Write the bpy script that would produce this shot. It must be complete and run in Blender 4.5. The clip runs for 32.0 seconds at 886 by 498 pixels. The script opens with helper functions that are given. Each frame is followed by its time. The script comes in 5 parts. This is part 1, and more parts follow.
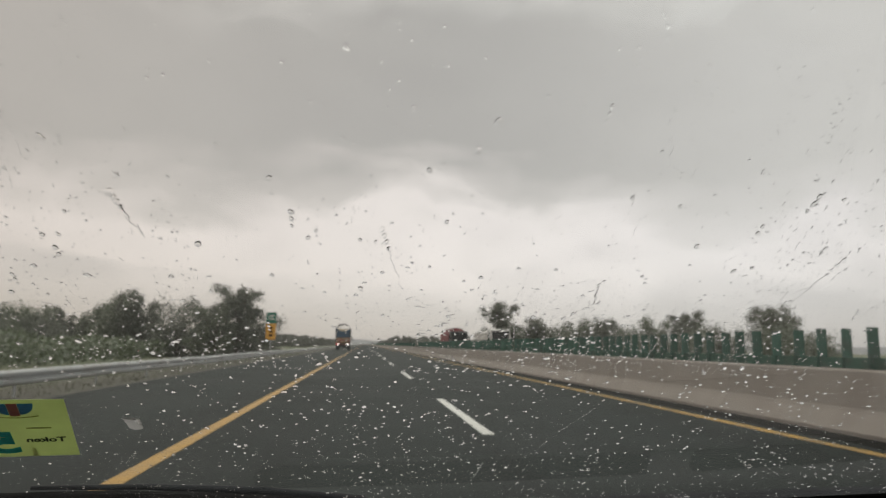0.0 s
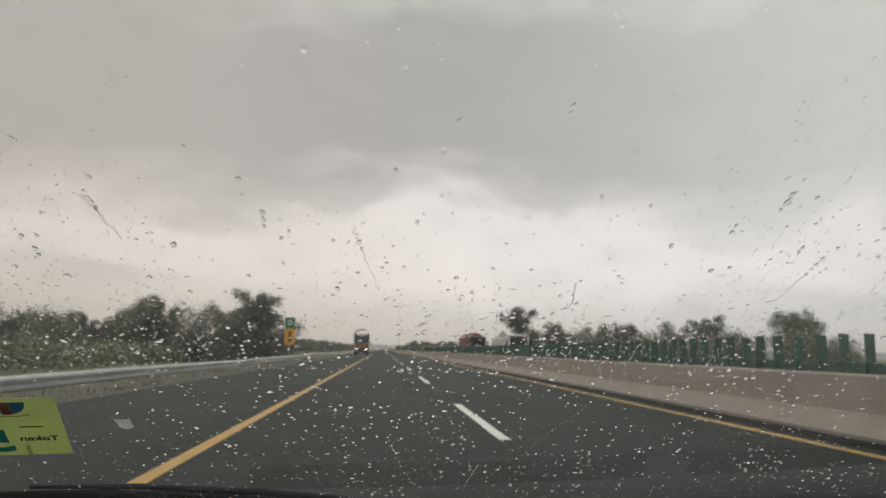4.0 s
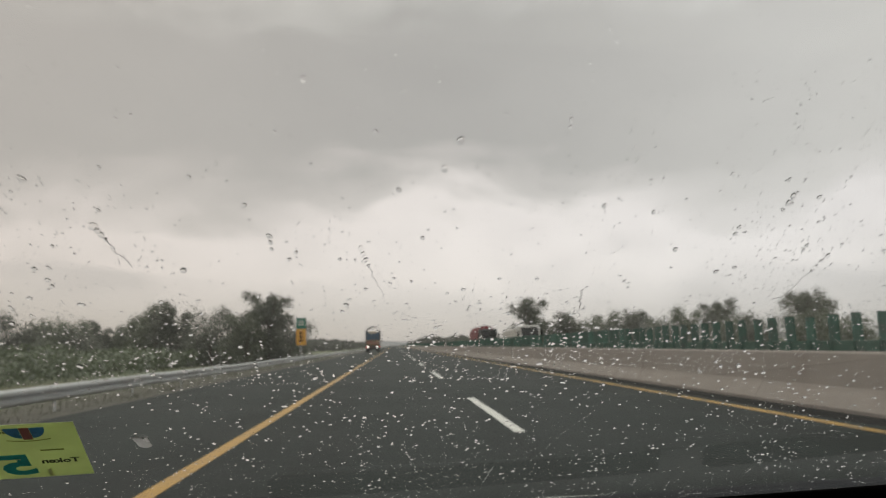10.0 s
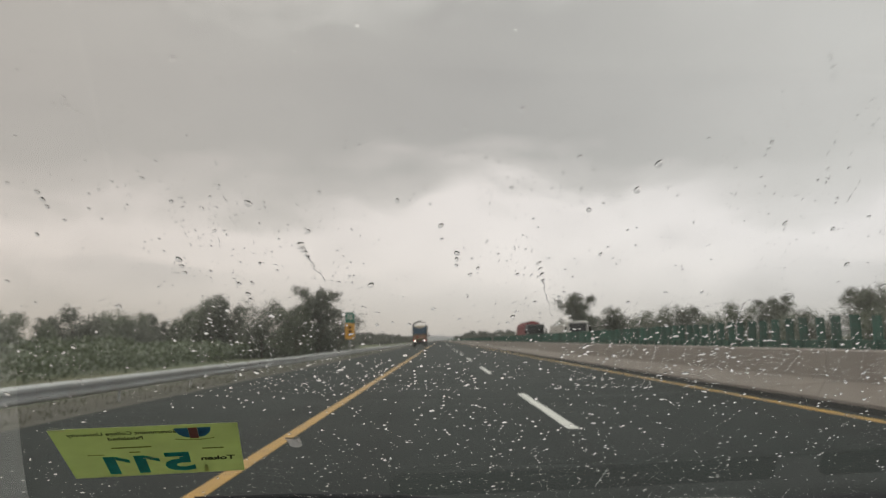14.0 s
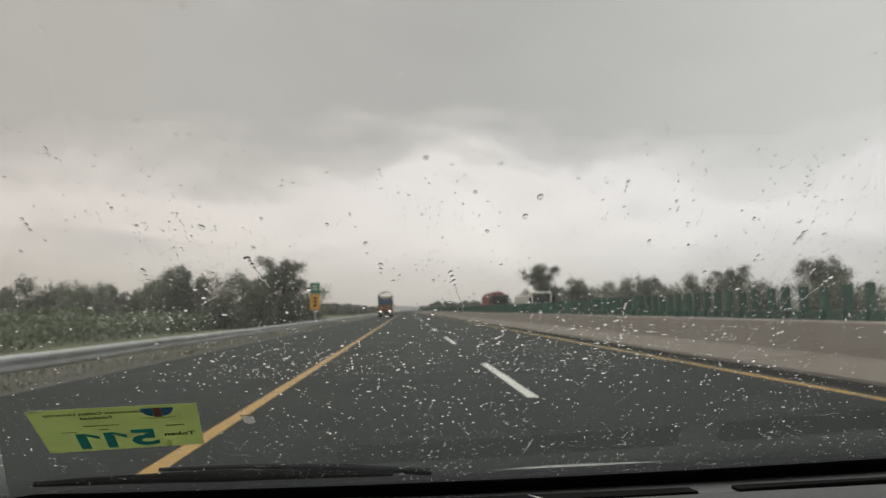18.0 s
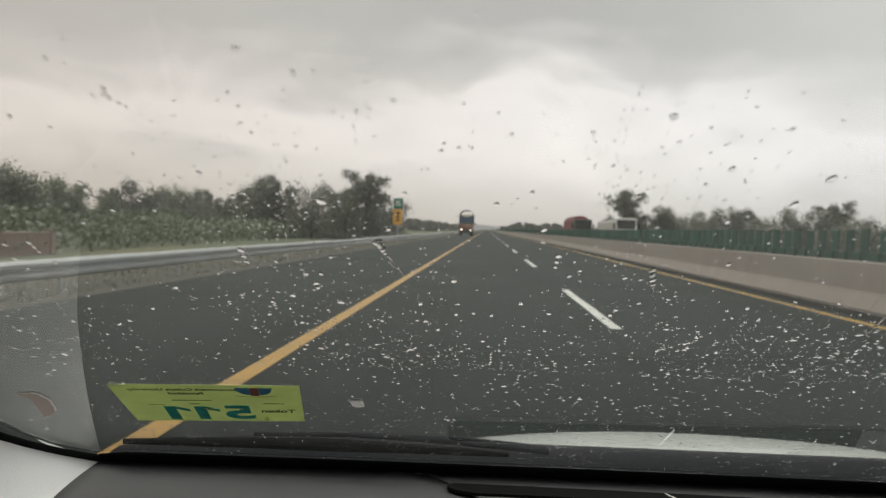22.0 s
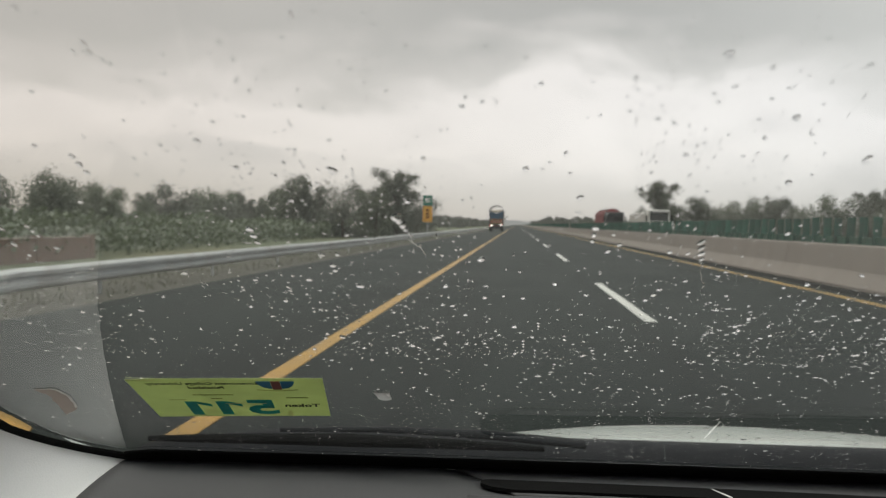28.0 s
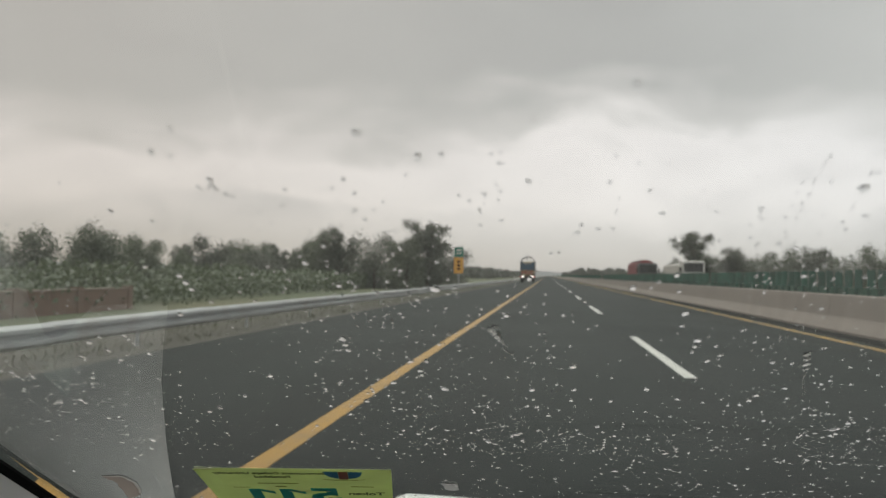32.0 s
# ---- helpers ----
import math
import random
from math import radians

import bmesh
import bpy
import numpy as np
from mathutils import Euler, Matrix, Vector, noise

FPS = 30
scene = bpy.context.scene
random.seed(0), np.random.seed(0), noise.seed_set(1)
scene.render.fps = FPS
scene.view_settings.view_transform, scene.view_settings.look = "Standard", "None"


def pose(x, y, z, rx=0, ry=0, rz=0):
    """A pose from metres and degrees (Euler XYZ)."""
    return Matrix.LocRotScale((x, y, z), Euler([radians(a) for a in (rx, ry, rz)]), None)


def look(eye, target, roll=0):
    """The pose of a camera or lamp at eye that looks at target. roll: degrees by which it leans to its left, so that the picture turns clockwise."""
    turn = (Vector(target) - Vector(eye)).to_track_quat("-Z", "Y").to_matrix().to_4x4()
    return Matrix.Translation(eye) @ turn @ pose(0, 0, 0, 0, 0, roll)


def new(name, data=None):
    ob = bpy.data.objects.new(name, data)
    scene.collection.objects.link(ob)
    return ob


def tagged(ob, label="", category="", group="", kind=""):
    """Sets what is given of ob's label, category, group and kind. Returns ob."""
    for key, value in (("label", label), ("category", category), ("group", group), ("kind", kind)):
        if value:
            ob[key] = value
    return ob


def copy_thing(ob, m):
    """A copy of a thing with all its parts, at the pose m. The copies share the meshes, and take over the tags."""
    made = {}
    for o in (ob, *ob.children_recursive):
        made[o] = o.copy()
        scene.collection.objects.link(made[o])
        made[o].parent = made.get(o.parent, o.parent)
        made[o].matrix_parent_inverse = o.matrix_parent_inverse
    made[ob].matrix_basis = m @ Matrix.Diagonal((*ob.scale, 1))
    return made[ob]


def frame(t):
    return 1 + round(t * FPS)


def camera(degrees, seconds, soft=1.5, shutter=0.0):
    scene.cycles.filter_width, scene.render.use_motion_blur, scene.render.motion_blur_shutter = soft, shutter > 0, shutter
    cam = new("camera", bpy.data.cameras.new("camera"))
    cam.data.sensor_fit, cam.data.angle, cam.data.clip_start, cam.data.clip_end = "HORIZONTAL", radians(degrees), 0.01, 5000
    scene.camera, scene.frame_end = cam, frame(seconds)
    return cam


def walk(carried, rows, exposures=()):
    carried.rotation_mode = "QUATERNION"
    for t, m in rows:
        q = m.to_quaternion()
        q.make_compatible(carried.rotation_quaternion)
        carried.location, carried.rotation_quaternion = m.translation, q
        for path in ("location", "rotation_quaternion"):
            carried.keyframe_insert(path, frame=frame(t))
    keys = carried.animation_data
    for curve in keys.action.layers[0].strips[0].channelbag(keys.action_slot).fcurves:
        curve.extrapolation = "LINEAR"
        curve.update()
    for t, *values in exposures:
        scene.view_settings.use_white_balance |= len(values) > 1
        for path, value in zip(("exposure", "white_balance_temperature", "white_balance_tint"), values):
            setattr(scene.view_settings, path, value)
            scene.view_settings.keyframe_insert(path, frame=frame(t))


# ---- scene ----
cam = camera(66.7, 32.0, soft=1.25)
# a phone lens that holds the wet glass in focus, so that the far road goes a little soft
cam.data.dof.use_dof, cam.data.dof.focus_distance, cam.data.dof.aperture_fstop = True, 0.62, 10.5
PATH = [
    (0, (0.132, -0.072, 1.107), (0.356, 1.895, 1.391), 1.1),
    (1, (0.205, -0.079, 1.102), (0.401, 1.893, 1.37), -1.2),
    (2, (0.231, -0.093, 1.093), (0.451, 1.876, 1.37), -1.6),
    (3, (0.148, -0.072, 1.107), (0.327, 1.9, 1.382), 1),
    (5.5, (0.186, -0.09, 1.098), (0.341, 1.875, 1.436), 0.8),
    (6, (0.165, -0.082, 1.111), (0.34, 1.891, 1.388), -0.4),
    (6.5, (0.157, -0.085, 1.11), (0.306, 1.887, 1.408), 0.1),
    (7, (0.173, -0.08, 1.103), (0.346, 1.892, 1.391), -0.9),
    (7.5, (0.212, -0.088, 1.107), (0.445, 1.88, 1.378), -2.2),
    (8, (0.2, -0.082, 1.102), (0.439, 1.886, 1.372), -2.3),
    (8.5, (0.161, -0.08, 1.106), (0.349, 1.892, 1.379), -1.4),
    (9, (0.15, -0.089, 1.109), (0.319, 1.882, 1.401), -1.5),
    (9.5, (0.15, -0.089, 1.11), (0.332, 1.883, 1.392), -1.9),
    (10, (0.162, -0.085, 1.116), (0.311, 1.89, 1.397), -1.2),
    (11, (0.103, -0.095, 1.098), (0.231, 1.881, 1.38), 0.6),
    (11.5, (0.124, -0.104, 1.121), (0.259, 1.872, 1.397), -0.9),
    (12, (0.131, -0.094, 1.106), (0.259, 1.882, 1.39), -1),
    (13, (0.039, -0.086, 1.102), (0.077, 1.902, 1.319), 0.8),
    (14, (0.074, -0.101, 1.129), (0.086, 1.881, 1.397), -0.7),
    (17, (0.1, -0.155, 1.15), (0.221, 1.827, 1.389), -2.9),
    (17.5, (0.122, -0.142, 1.168), (0.127, 1.852, 1.321), -0.8),
    (18, (0.105, -0.191, 1.149), (0.217, 1.798, 1.329), -0.8),
    (18.5, (0.084, -0.154, 1.154), (0.218, 1.839, 1.255), 1.3),
    (19, (0.041, -0.121, 1.156), (0.092, 1.878, 1.206), 3.8),
    (19.5, (0.041, -0.083, 1.154), (0.025, 1.917, 1.173), 2.3),
    (20, (0.082, -0.069, 1.154), (0.071, 1.931, 1.168), 1.2),
    (20.5, (0.023, -0.062, 1.185), (0.006, 1.938, 1.183), 2.7),
    (21, (0.026, -0.056, 1.2), (-0.071, 1.941, 1.145), 3.4),
    (21.5, (0.008, -0.042, 1.185), (-0.087, 1.954, 1.097), 3.3),
    (22, (0.045, -0.044, 1.198), (-0.08, 1.951, 1.135), 2.3),
    (22.5, (0.037, -0.038, 1.171), (-0.041, 1.961, 1.142), 0.4),
    (23, (0.037, -0.024, 1.174), (-0.098, 1.971, 1.117), 0.6),
    (23.5, (0.04, -0.02, 1.172), (-0.026, 1.978, 1.102), 0.5),
    (24, (0.052, -0.033, 1.197), (-0.073, 1.961, 1.114), 1.3),
    (25, (0.004, -0.016, 1.182), (-0.204, 1.971, 1.09), 1.8),
    (28, (0.046, -0.012, 1.186), (-0.169, 1.975, 1.11), 1),
    (29, (0.075, -0.026, 1.221), (-0.106, 1.966, 1.205), 1.7),
    (30, (0.007, -0.007, 1.204), (-0.277, 1.972, 1.165), 2.9),
    (31, (0.007, 0.015, 1.185), (-0.331, 1.986, 1.13), 3.3),
    (31.5, (-0.019, 0.01, 1.187), (-0.33, 1.986, 1.193), 1.7),
    (32, (0.013, -0.012, 1.215), (-0.295, 1.963, 1.289), 1),
]
EXPOSURES = [(0, -0.13, 6600, 10), (14.5, -0.15, 6550, 9.6), (17.0, -0.17, 6500, 9.2), (18.0, -0.13, 6500, 9), (20.0, 0.01, 6500, 9), (31.0, 0.02, 6400, 8), (32, -0.08, 6400, 8)]
walk(cam, [(t, look(eye, target, roll)) for t, eye, target, roll in PATH], EXPOSURES)

# ---------------------------------------------------------------- sky and light
rng = random.Random(7)


def nodes_of(tree):
    tree.nodes.clear()
    return tree.nodes, tree.links


def build_sky():
    w = bpy.data.worlds.new("overcast_sky")
    scene.world = w
    w.use_nodes = True
    n, l = nodes_of(w.node_tree)
    out = n.new("ShaderNodeOutputWorld")
    bg = n.new("ShaderNodeBackground")
    bg.inputs["Strength"].default_value = 1.0
    sky = n.new("ShaderNodeTexSky")
    sky.sky_type = "NISHITA"
    sky.sun_disc = False
    sky.sun_elevation, sky.sun_rotation = radians(64), radians(-22)
    skymul = n.new("ShaderNodeVectorMath")
    skymul.operation = "SCALE"
    skymul.inputs["Scale"].default_value = 0.012
    l.new(sky.outputs[0], skymul.inputs[0])
    co = n.new("ShaderNodeTexCoord")
    sep = n.new("ShaderNodeSeparateXYZ")
    l.new(co.outputs["Generated"], sep.inputs[0])
    mp = n.new("ShaderNodeMapping")
    mp.inputs["Scale"].default_value = (1.0, 1.0, 2.3)
    mp.inputs["Location"].default_value = (0.55, 0.2, 0.1)
    l.new(co.outputs["Generated"], mp.inputs[0])

    def cloud(scale, detail, rough, dist):
        t = n.new("ShaderNodeTexNoise")
        t.inputs["Scale"].default_value = scale
        t.inputs["Detail"].default_value = detail
        t.inputs["Roughness"].default_value = rough
        t.inputs["Distortion"].default_value = dist
        l.new(mp.outputs[0], t.inputs["Vector"])
        return t.outputs["Fac"]

    def math_(op, a, b):
        m = n.new("ShaderNodeMath")
        m.operation = op
        for k, v in enumerate((a, b)):
            if isinstance(v, (int, float)):
                m.inputs[k].default_value = v
            else:
                l.new(v, m.inputs[k])
        return m.outputs[0]

    big = cloud(2.1, 3.0, 0.5, 0.2)
    fine = cloud(6.5, 6.0, 0.58, 0.6)
    shift = math_("ADD", math_("MULTIPLY", math_("SUBTRACT", big, 0.5), 0.30), math_("MULTIPLY", math_("SUBTRACT", fine, 0.5), 0.20))
    fade = n.new("ShaderNodeMapRange")
    fade.inputs["From Min"].default_value, fade.inputs["From Max"].default_value = 0.03, 0.16
    l.new(sep.outputs["Z"], fade.inputs["Value"])
    h = math_("ADD", sep.outputs["Z"], math_("MULTIPLY", shift, fade.outputs[0]))
    ramp = n.new("ShaderNodeValToRGB")
    e = ramp.color_ramp.elements
    stops = [(0.0, (0.505, 0.49, 0.48)), (0.045, (0.60, 0.58, 0.575)), (0.10, (0.79, 0.755, 0.745)), (0.15, (0.82, 0.785, 0.775)),
             (0.21, (0.60, 0.58, 0.56)), (0.275, (0.47, 0.457, 0.436)), (0.44, (0.47, 0.46, 0.44)), (0.52, (0.60, 0.60, 0.58)), (0.62, (1.15, 1.18, 1.14)), (0.78, (1.6, 1.66, 1.6)), (1.0, (1.9, 1.98, 1.9))]
    e[0].position, e[0].color = stops[0][0], (*stops[0][1], 1)
    e[1].position, e[1].color = stops[-1][0], (*stops[-1][1], 1)
    for p, c in stops[1:-1]:
        el = e.new(p)
        el.color = (*c, 1)
    l.new(h, ramp.inputs[0])
    # warm, slightly darker haze to the left of the road
    side = n.new("ShaderNodeMapRange")
    side.inputs["From Min"].default_value, side.inputs["From Max"].default_value = -0.6, 0.5
    l.new(sep.outputs["X"], side.inputs["Value"])
    tint = n.new("ShaderNodeMix")
    tint.data_type = "RGBA"
    tint.inputs["A"].default_value = (1.01, 0.915, 0.845, 1)
    tint.inputs["B"].default_value = (1.085, 1.07, 1.07, 1)
    l.new(side.outputs[0], tint.inputs["Factor"])
    mul = n.new("ShaderNodeVectorMath")
    mul.operation = "MULTIPLY"
    l.new(ramp.outputs[0], mul.inputs[0])
    l.new(tint.outputs["Result"], mul.inputs[1])
    soft = math_("ADD", 0.91, math_("MULTIPLY", fine, 0.18))

    def across(stops):
        """Brightness of the cloud deck from the west to the east of the road."""
        r = n.new("ShaderNodeValToRGB")
        r.color_ramp.interpolation = "B_SPLINE"
        el = r.color_ramp.elements
        el[0].position, el[0].color = stops[0][0], (*[stops[0][1] / 2] * 3, 1)
        el[1].position, el[1].color = stops[-1][0], (*[stops[-1][1] / 2] * 3, 1)
        for p, v in stops[1:-1]:
            el.new(p).color = (*[v / 2] * 3, 1)
        l.new(math_("ADD", math_("MULTIPLY", sep.outputs["X"], 0.5), 0.5), r.inputs[0])
        return r.outputs[0]

    low = across([(0.0, 0.9), (0.25, 0.93), (0.42, 1.0), (0.52, 1.09), (0.62, 1.06), (0.75, 1.02), (1.0, 0.95)])
    high = across([(0.0, 1.0), (0.25, 1.02), (0.42, 0.98), (0.53, 0.87), (0.64, 0.98), (0.74, 1.22), (0.85, 1.3), (1.0, 1.1)])
    up = n.new("ShaderNodeMapRange")
    up.inputs["From Min"].default_value, up.inputs["From Max"].default_value = 0.17, 0.27
    l.new(h, up.inputs["Value"])
    deck = n.new("ShaderNodeMix")
    deck.data_type = "RGBA"
    l.new(up.outputs[0], deck.inputs["Factor"])
    l.new(low, deck.inputs["A"])
    l.new(high, deck.inputs["B"])
    bright = n.new("ShaderNodeRGBToBW")
    l.new(deck.outputs["Result"], bright.inputs[0])
    soft = math_("MULTIPLY", math_("MULTIPLY", soft, bright.outputs[0]), 2.0)
    tone = n.new("ShaderNodeVectorMath")
    tone.operation = "SCALE"
    l.new(mul.outputs[0], tone.inputs[0])
    l.new(soft, tone.inputs["Scale"])
    add = n.new("ShaderNodeVectorMath")
    add.operation = "ADD"
    l.new(tone.outputs[0], add.inputs[0])
    l.new(skymul.outputs[0], add.inputs[1])
    l.new(add.outputs[0], bg.inputs["Color"])
    l.new(bg.outputs[0], out.inputs["Surface"])


build_sky()
sun = new("sun", bpy.data.lights.new("sun", "SUN"))
sun.data.energy, sun.data.angle, sun.data.color = 0.5, radians(25), (1.0, 0.96, 0.9)
sun.matrix_world = look((0, 0, 60), (Vector((0, 0, 60)) - Vector((-0.164, 0.406, 0.899))))

# ---------------------------------------------------------------- materials


def mat(name, color, rough=0.6, metal=0.0, vary=0.15, scale=6.0, fine=60.0, bump=0.15, spec=0.5, per_object=0.0, dirt=None, dirt_amount=0.0, dirt_scale=1.5, rough_vary=0.1, coat=0.0, stretch=None):
    """A painted or natural surface: base colour with two scales of variation, stains, grain relief."""
    m = bpy.data.materials.new(name)
    m.use_nodes = True
    n, l = nodes_of(m.node_tree)
    out = n.new("ShaderNodeOutputMaterial")
    p = n.new("ShaderNodeBsdfPrincipled")
    l.new(p.outputs[0], out.inputs["Surface"])
    p.inputs["Metallic"].default_value = metal
    p.inputs["Specular IOR Level"].default_value = spec
    p.inputs["Coat Weight"].default_value = coat
    geo = n.new("ShaderNodeNewGeometry")
    a = n.new("ShaderNodeTexNoise")
    a.inputs["Scale"].default_value, a.inputs["Detail"].default_value = scale, 4
    b = n.new("ShaderNodeTexNoise")
    b.inputs["Scale"].default_value, b.inputs["Detail"].default_value = fine, 3
    for t in (a, b):
        l.new(geo.outputs["Position"], t.inputs["Vector"])
    s = n.new("ShaderNodeMath")
    s.operation = "ADD"
    l.new(a.outputs["Fac"], s.inputs[0])
    l.new(b.outputs["Fac"], s.inputs[1])
    r = n.new("ShaderNodeMapRange")
    r.inputs["From Min"].default_value, r.inputs["From Max"].default_value = 0.6, 1.4
    r.inputs["To Min"].default_value, r.inputs["To Max"].default_value = 1 - vary, 1 + vary
    l.new(s.outputs[0], r.inputs["Value"])
    value = r.outputs[0]
    if per_object:
        info = n.new("ShaderNodeObjectInfo")
        q = n.new("ShaderNodeMapRange")
        q.inputs["To Min"].default_value, q.inputs["To Max"].default_value = 1 - per_object, 1 + per_object
        l.new(info.outputs["Random"], q.inputs["Value"])
        k = n.new("ShaderNodeMath")
        k.operation = "MULTIPLY"
        l.new(value, k.inputs[0])
        l.new(q.outputs[0], k.inputs[1])
        value = k.outputs[0]
    c = n.new("ShaderNodeVectorMath")
    c.operation = "SCALE"
    c.inputs[0].default_value = color
    l.new(value, c.inputs["Scale"])
    col = c.outputs[0]
    if dirt:
        d = n.new("ShaderNodeTexNoise")
        d.inputs["Scale"].default_value, d.inputs["Detail"].default_value, d.inputs["Distortion"].default_value = dirt_scale, 6, 0.6
        if stretch:
            mp = n.new("ShaderNodeMapping")
            mp.inputs["Scale"].default_value = stretch
            l.new(geo.outputs["Position"], mp.inputs["Vector"])
            l.new(mp.outputs[0], d.inputs["Vector"])
        else:
            l.new(geo.outputs["Position"], d.inputs["Vector"])
        dr = n.new("ShaderNodeMapRange")
        dr.inputs["From Min"].default_value, dr.inputs["From Max"].default_value = 0.48, 0.68
        dr.inputs["To Max"].default_value = dirt_amount
        l.new(d.outputs["Fac"], dr.inputs["Value"])
        mx = n.new("ShaderNodeMix")
        mx.data_type = "RGBA"
        l.new(dr.outputs[0], mx.inputs["Factor"])
        l.new(col, mx.inputs["A"])
        mx.inputs["B"].default_value = (*dirt, 1)
        col = mx.outputs["Result"]
    l.new(col, p.inputs["Base Color"])
    rr = n.new("ShaderNodeMapRange")
    rr.inputs["To Min"].default_value, rr.inputs["To Max"].default_value = max(0.02, rough - rough_vary), min(1, rough + rough_vary)
    l.new(a.outputs["Fac"], rr.inputs["Value"])
    l.new(rr.outputs[0], p.inputs["Roughness"])
    if bump:
        bp = n.new("ShaderNodeBump")
        bp.inputs["Strength"].default_value, bp.inputs["Distance"].default_value = bump, 0.01
        l.new(b.outputs["Fac"], bp.inputs["Height"])
        l.new(bp.outputs[0], p.inputs["Normal"])
    return m


def leaf_mat(name, color, vary=0.35):
    m = bpy.data.materials.new(name)
    m.use_nodes = True
    n, l = nodes_of(m.node_tree)
    out = n.new("ShaderNodeOutputMaterial")
    p = n.new("ShaderNodeBsdfPrincipled")
    tr = n.new("ShaderNodeBsdfTranslucent")
    mix = n.new("ShaderNodeMixShader")
    mix.inputs[0].default_value = 0.35
    geo = n.new("ShaderNodeNewGeometry")
    info = n.new("ShaderNodeObjectInfo")
    add = n.new("ShaderNodeMath")
    add.operation = "ADD"
    l.new(geo.outputs["Random Per Island"], add.inputs[0])
    l.new(info.outputs["Random"], add.inputs[1])
    r = n.new("ShaderNodeMapRange")
    r.inputs["From Max"].default_value = 2.0
    r.inputs["To Min"].default_value, r.inputs["To Max"].default_value = 1 - vary, 1 + vary
    l.new(add.outputs[0], r.inputs["Value"])
    c = n.new("ShaderNodeVectorMath")
    c.operation = "SCALE"
    c.inputs[0].default_value = color
    l.new(r.outputs[0], c.inputs["Scale"])
    l.new(c.outputs[0], p.inputs["Base Color"])
    l.new(c.outputs[0], tr.inputs["Color"])
    p.inputs["Roughness"].default_value = 0.6
    # rain on the leaves
    p.inputs["Coat Weight"].default_value, p.inputs["Coat Roughness"].default_value = 0.8, 0.35
    l.new(p.outputs[0], mix.inputs[1])
    l.new(tr.outputs[0], mix.inputs[2])
    l.new(mix.outputs[0], out.inputs["Surface"])
    return m


def glass_sheet_mat(name, tint=(0.97, 0.975, 0.965), gloss=1.45, least=0.03, haze_film=0.0):
    m = bpy.data.materials.new(name)
    m.use_nodes = True
    n, l = nodes_of(m.node_tree)
    out = n.new("ShaderNodeOutputMaterial")
    t = n.new("ShaderNodeBsdfTransparent")
    t.inputs[0].default_value = (*tint, 1)
    g = n.new("ShaderNodeBsdfGlossy")
    g.inputs["Roughness"].default_value = 0.0
    f = n.new("ShaderNodeLayerWeight")
    q = n.new("ShaderNodeMath")
    q.operation = "POWER"
    q.inputs[1].default_value = 5.0
    l.new(f.outputs["Facing"], q.inputs[0])
    k = n.new("ShaderNodeMath")
    k.operation = "MULTIPLY_ADD"
    k.inputs[1].default_value, k.inputs[2].default_value = gloss, least
    k.use_clamp = True
    mix = n.new("ShaderNodeMixShader")
    l.new(q.outputs[0], k.inputs[0])
    l.new(k.outputs[0], mix.inputs[0])
    l.new(t.outputs[0], mix.inputs[1])
    l.new(g.outputs[0], mix.inputs[2])
    if haze_film:
        # thin misty damp on the glass, also an added veil in place of distance haze
        tl = n.new("ShaderNodeBsdfTranslucent")
        tl.inputs[0].default_value = (0.80, 0.82, 0.79, 1)
        both = n.new("ShaderNodeMixShader")
        # thickest across the middle, put there to pale road and trees like haze; patchy
        tc = n.new("ShaderNodeTexCoord")
        sep = n.new("ShaderNodeSeparateXYZ")
        l.new(tc.outputs["Object"], sep.inputs[0])
        ramp = n.new("ShaderNodeValToRGB")
        ramp.color_ramp.interpolation = "EASE"
        for at, v in ((0.0, 0.08), (0.42, 1.0), (0.75, 0.85), (1.0, 0.6)):
            e = ramp.color_ramp.elements[0] if at == 0.0 else ramp.color_ramp.elements[1] if at == 1.0 else ramp.color_ramp.elements.new(at)
            e.position, e.color = at, (v, v, v, 1)
        hgt = n.new("ShaderNodeMapRange")
        hgt.inputs["From Min"].default_value, hgt.inputs["From Max"].default_value = 0.99, 1.26
        l.new(sep.outputs["Z"], hgt.inputs["Value"])
        l.new(hgt.outputs[0], ramp.inputs[0])
        cloud = n.new("ShaderNodeTexNoise")
        cloud.inputs["Scale"].default_value, cloud.inputs["Detail"].default_value = 6.0, 3.0
        l.new(tc.outputs["Object"], cloud.inputs["Vector"])
        wave = n.new("ShaderNodeMapRange")
        wave.inputs["From Min"].default_value, wave.inputs["From Max"].default_value = 0.3, 0.7
        wave.inputs["To Min"].default_value, wave.inputs["To Max"].default_value = 0.75 * haze_film, 1.25 * haze_film
        l.new(cloud.outputs["Fac"], wave.inputs["Value"])
        amount = n.new("ShaderNodeMath")
        amount.operation = "MULTIPLY"
        l.new(ramp.outputs[0], amount.inputs[0])
        l.new(wave.outputs[0], amount.inputs[1])
        l.new(amount.outputs[0], both.inputs[0])
        l.new(mix.outputs[0], both.inputs[1])
        l.new(tl.outputs[0], both.inputs[2])
        l.new(both.outputs[0], out.inputs["Surface"])
    else:
        l.new(mix.outputs[0], out.inputs["Surface"])
    return m


def water_mat():
    m = bpy.data.materials.new("rain_water")
    m.use_nodes = True
    n, l = nodes_of(m.node_tree)
    out = n.new("ShaderNodeOutputMaterial")
    g = n.new("ShaderNodeBsdfGlass")
    g.inputs["Roughness"].default_value, g.inputs["IOR"].default_value = 0.0, 1.33
    l.new(g.outputs[0], out.inputs["Surface"])
    return m


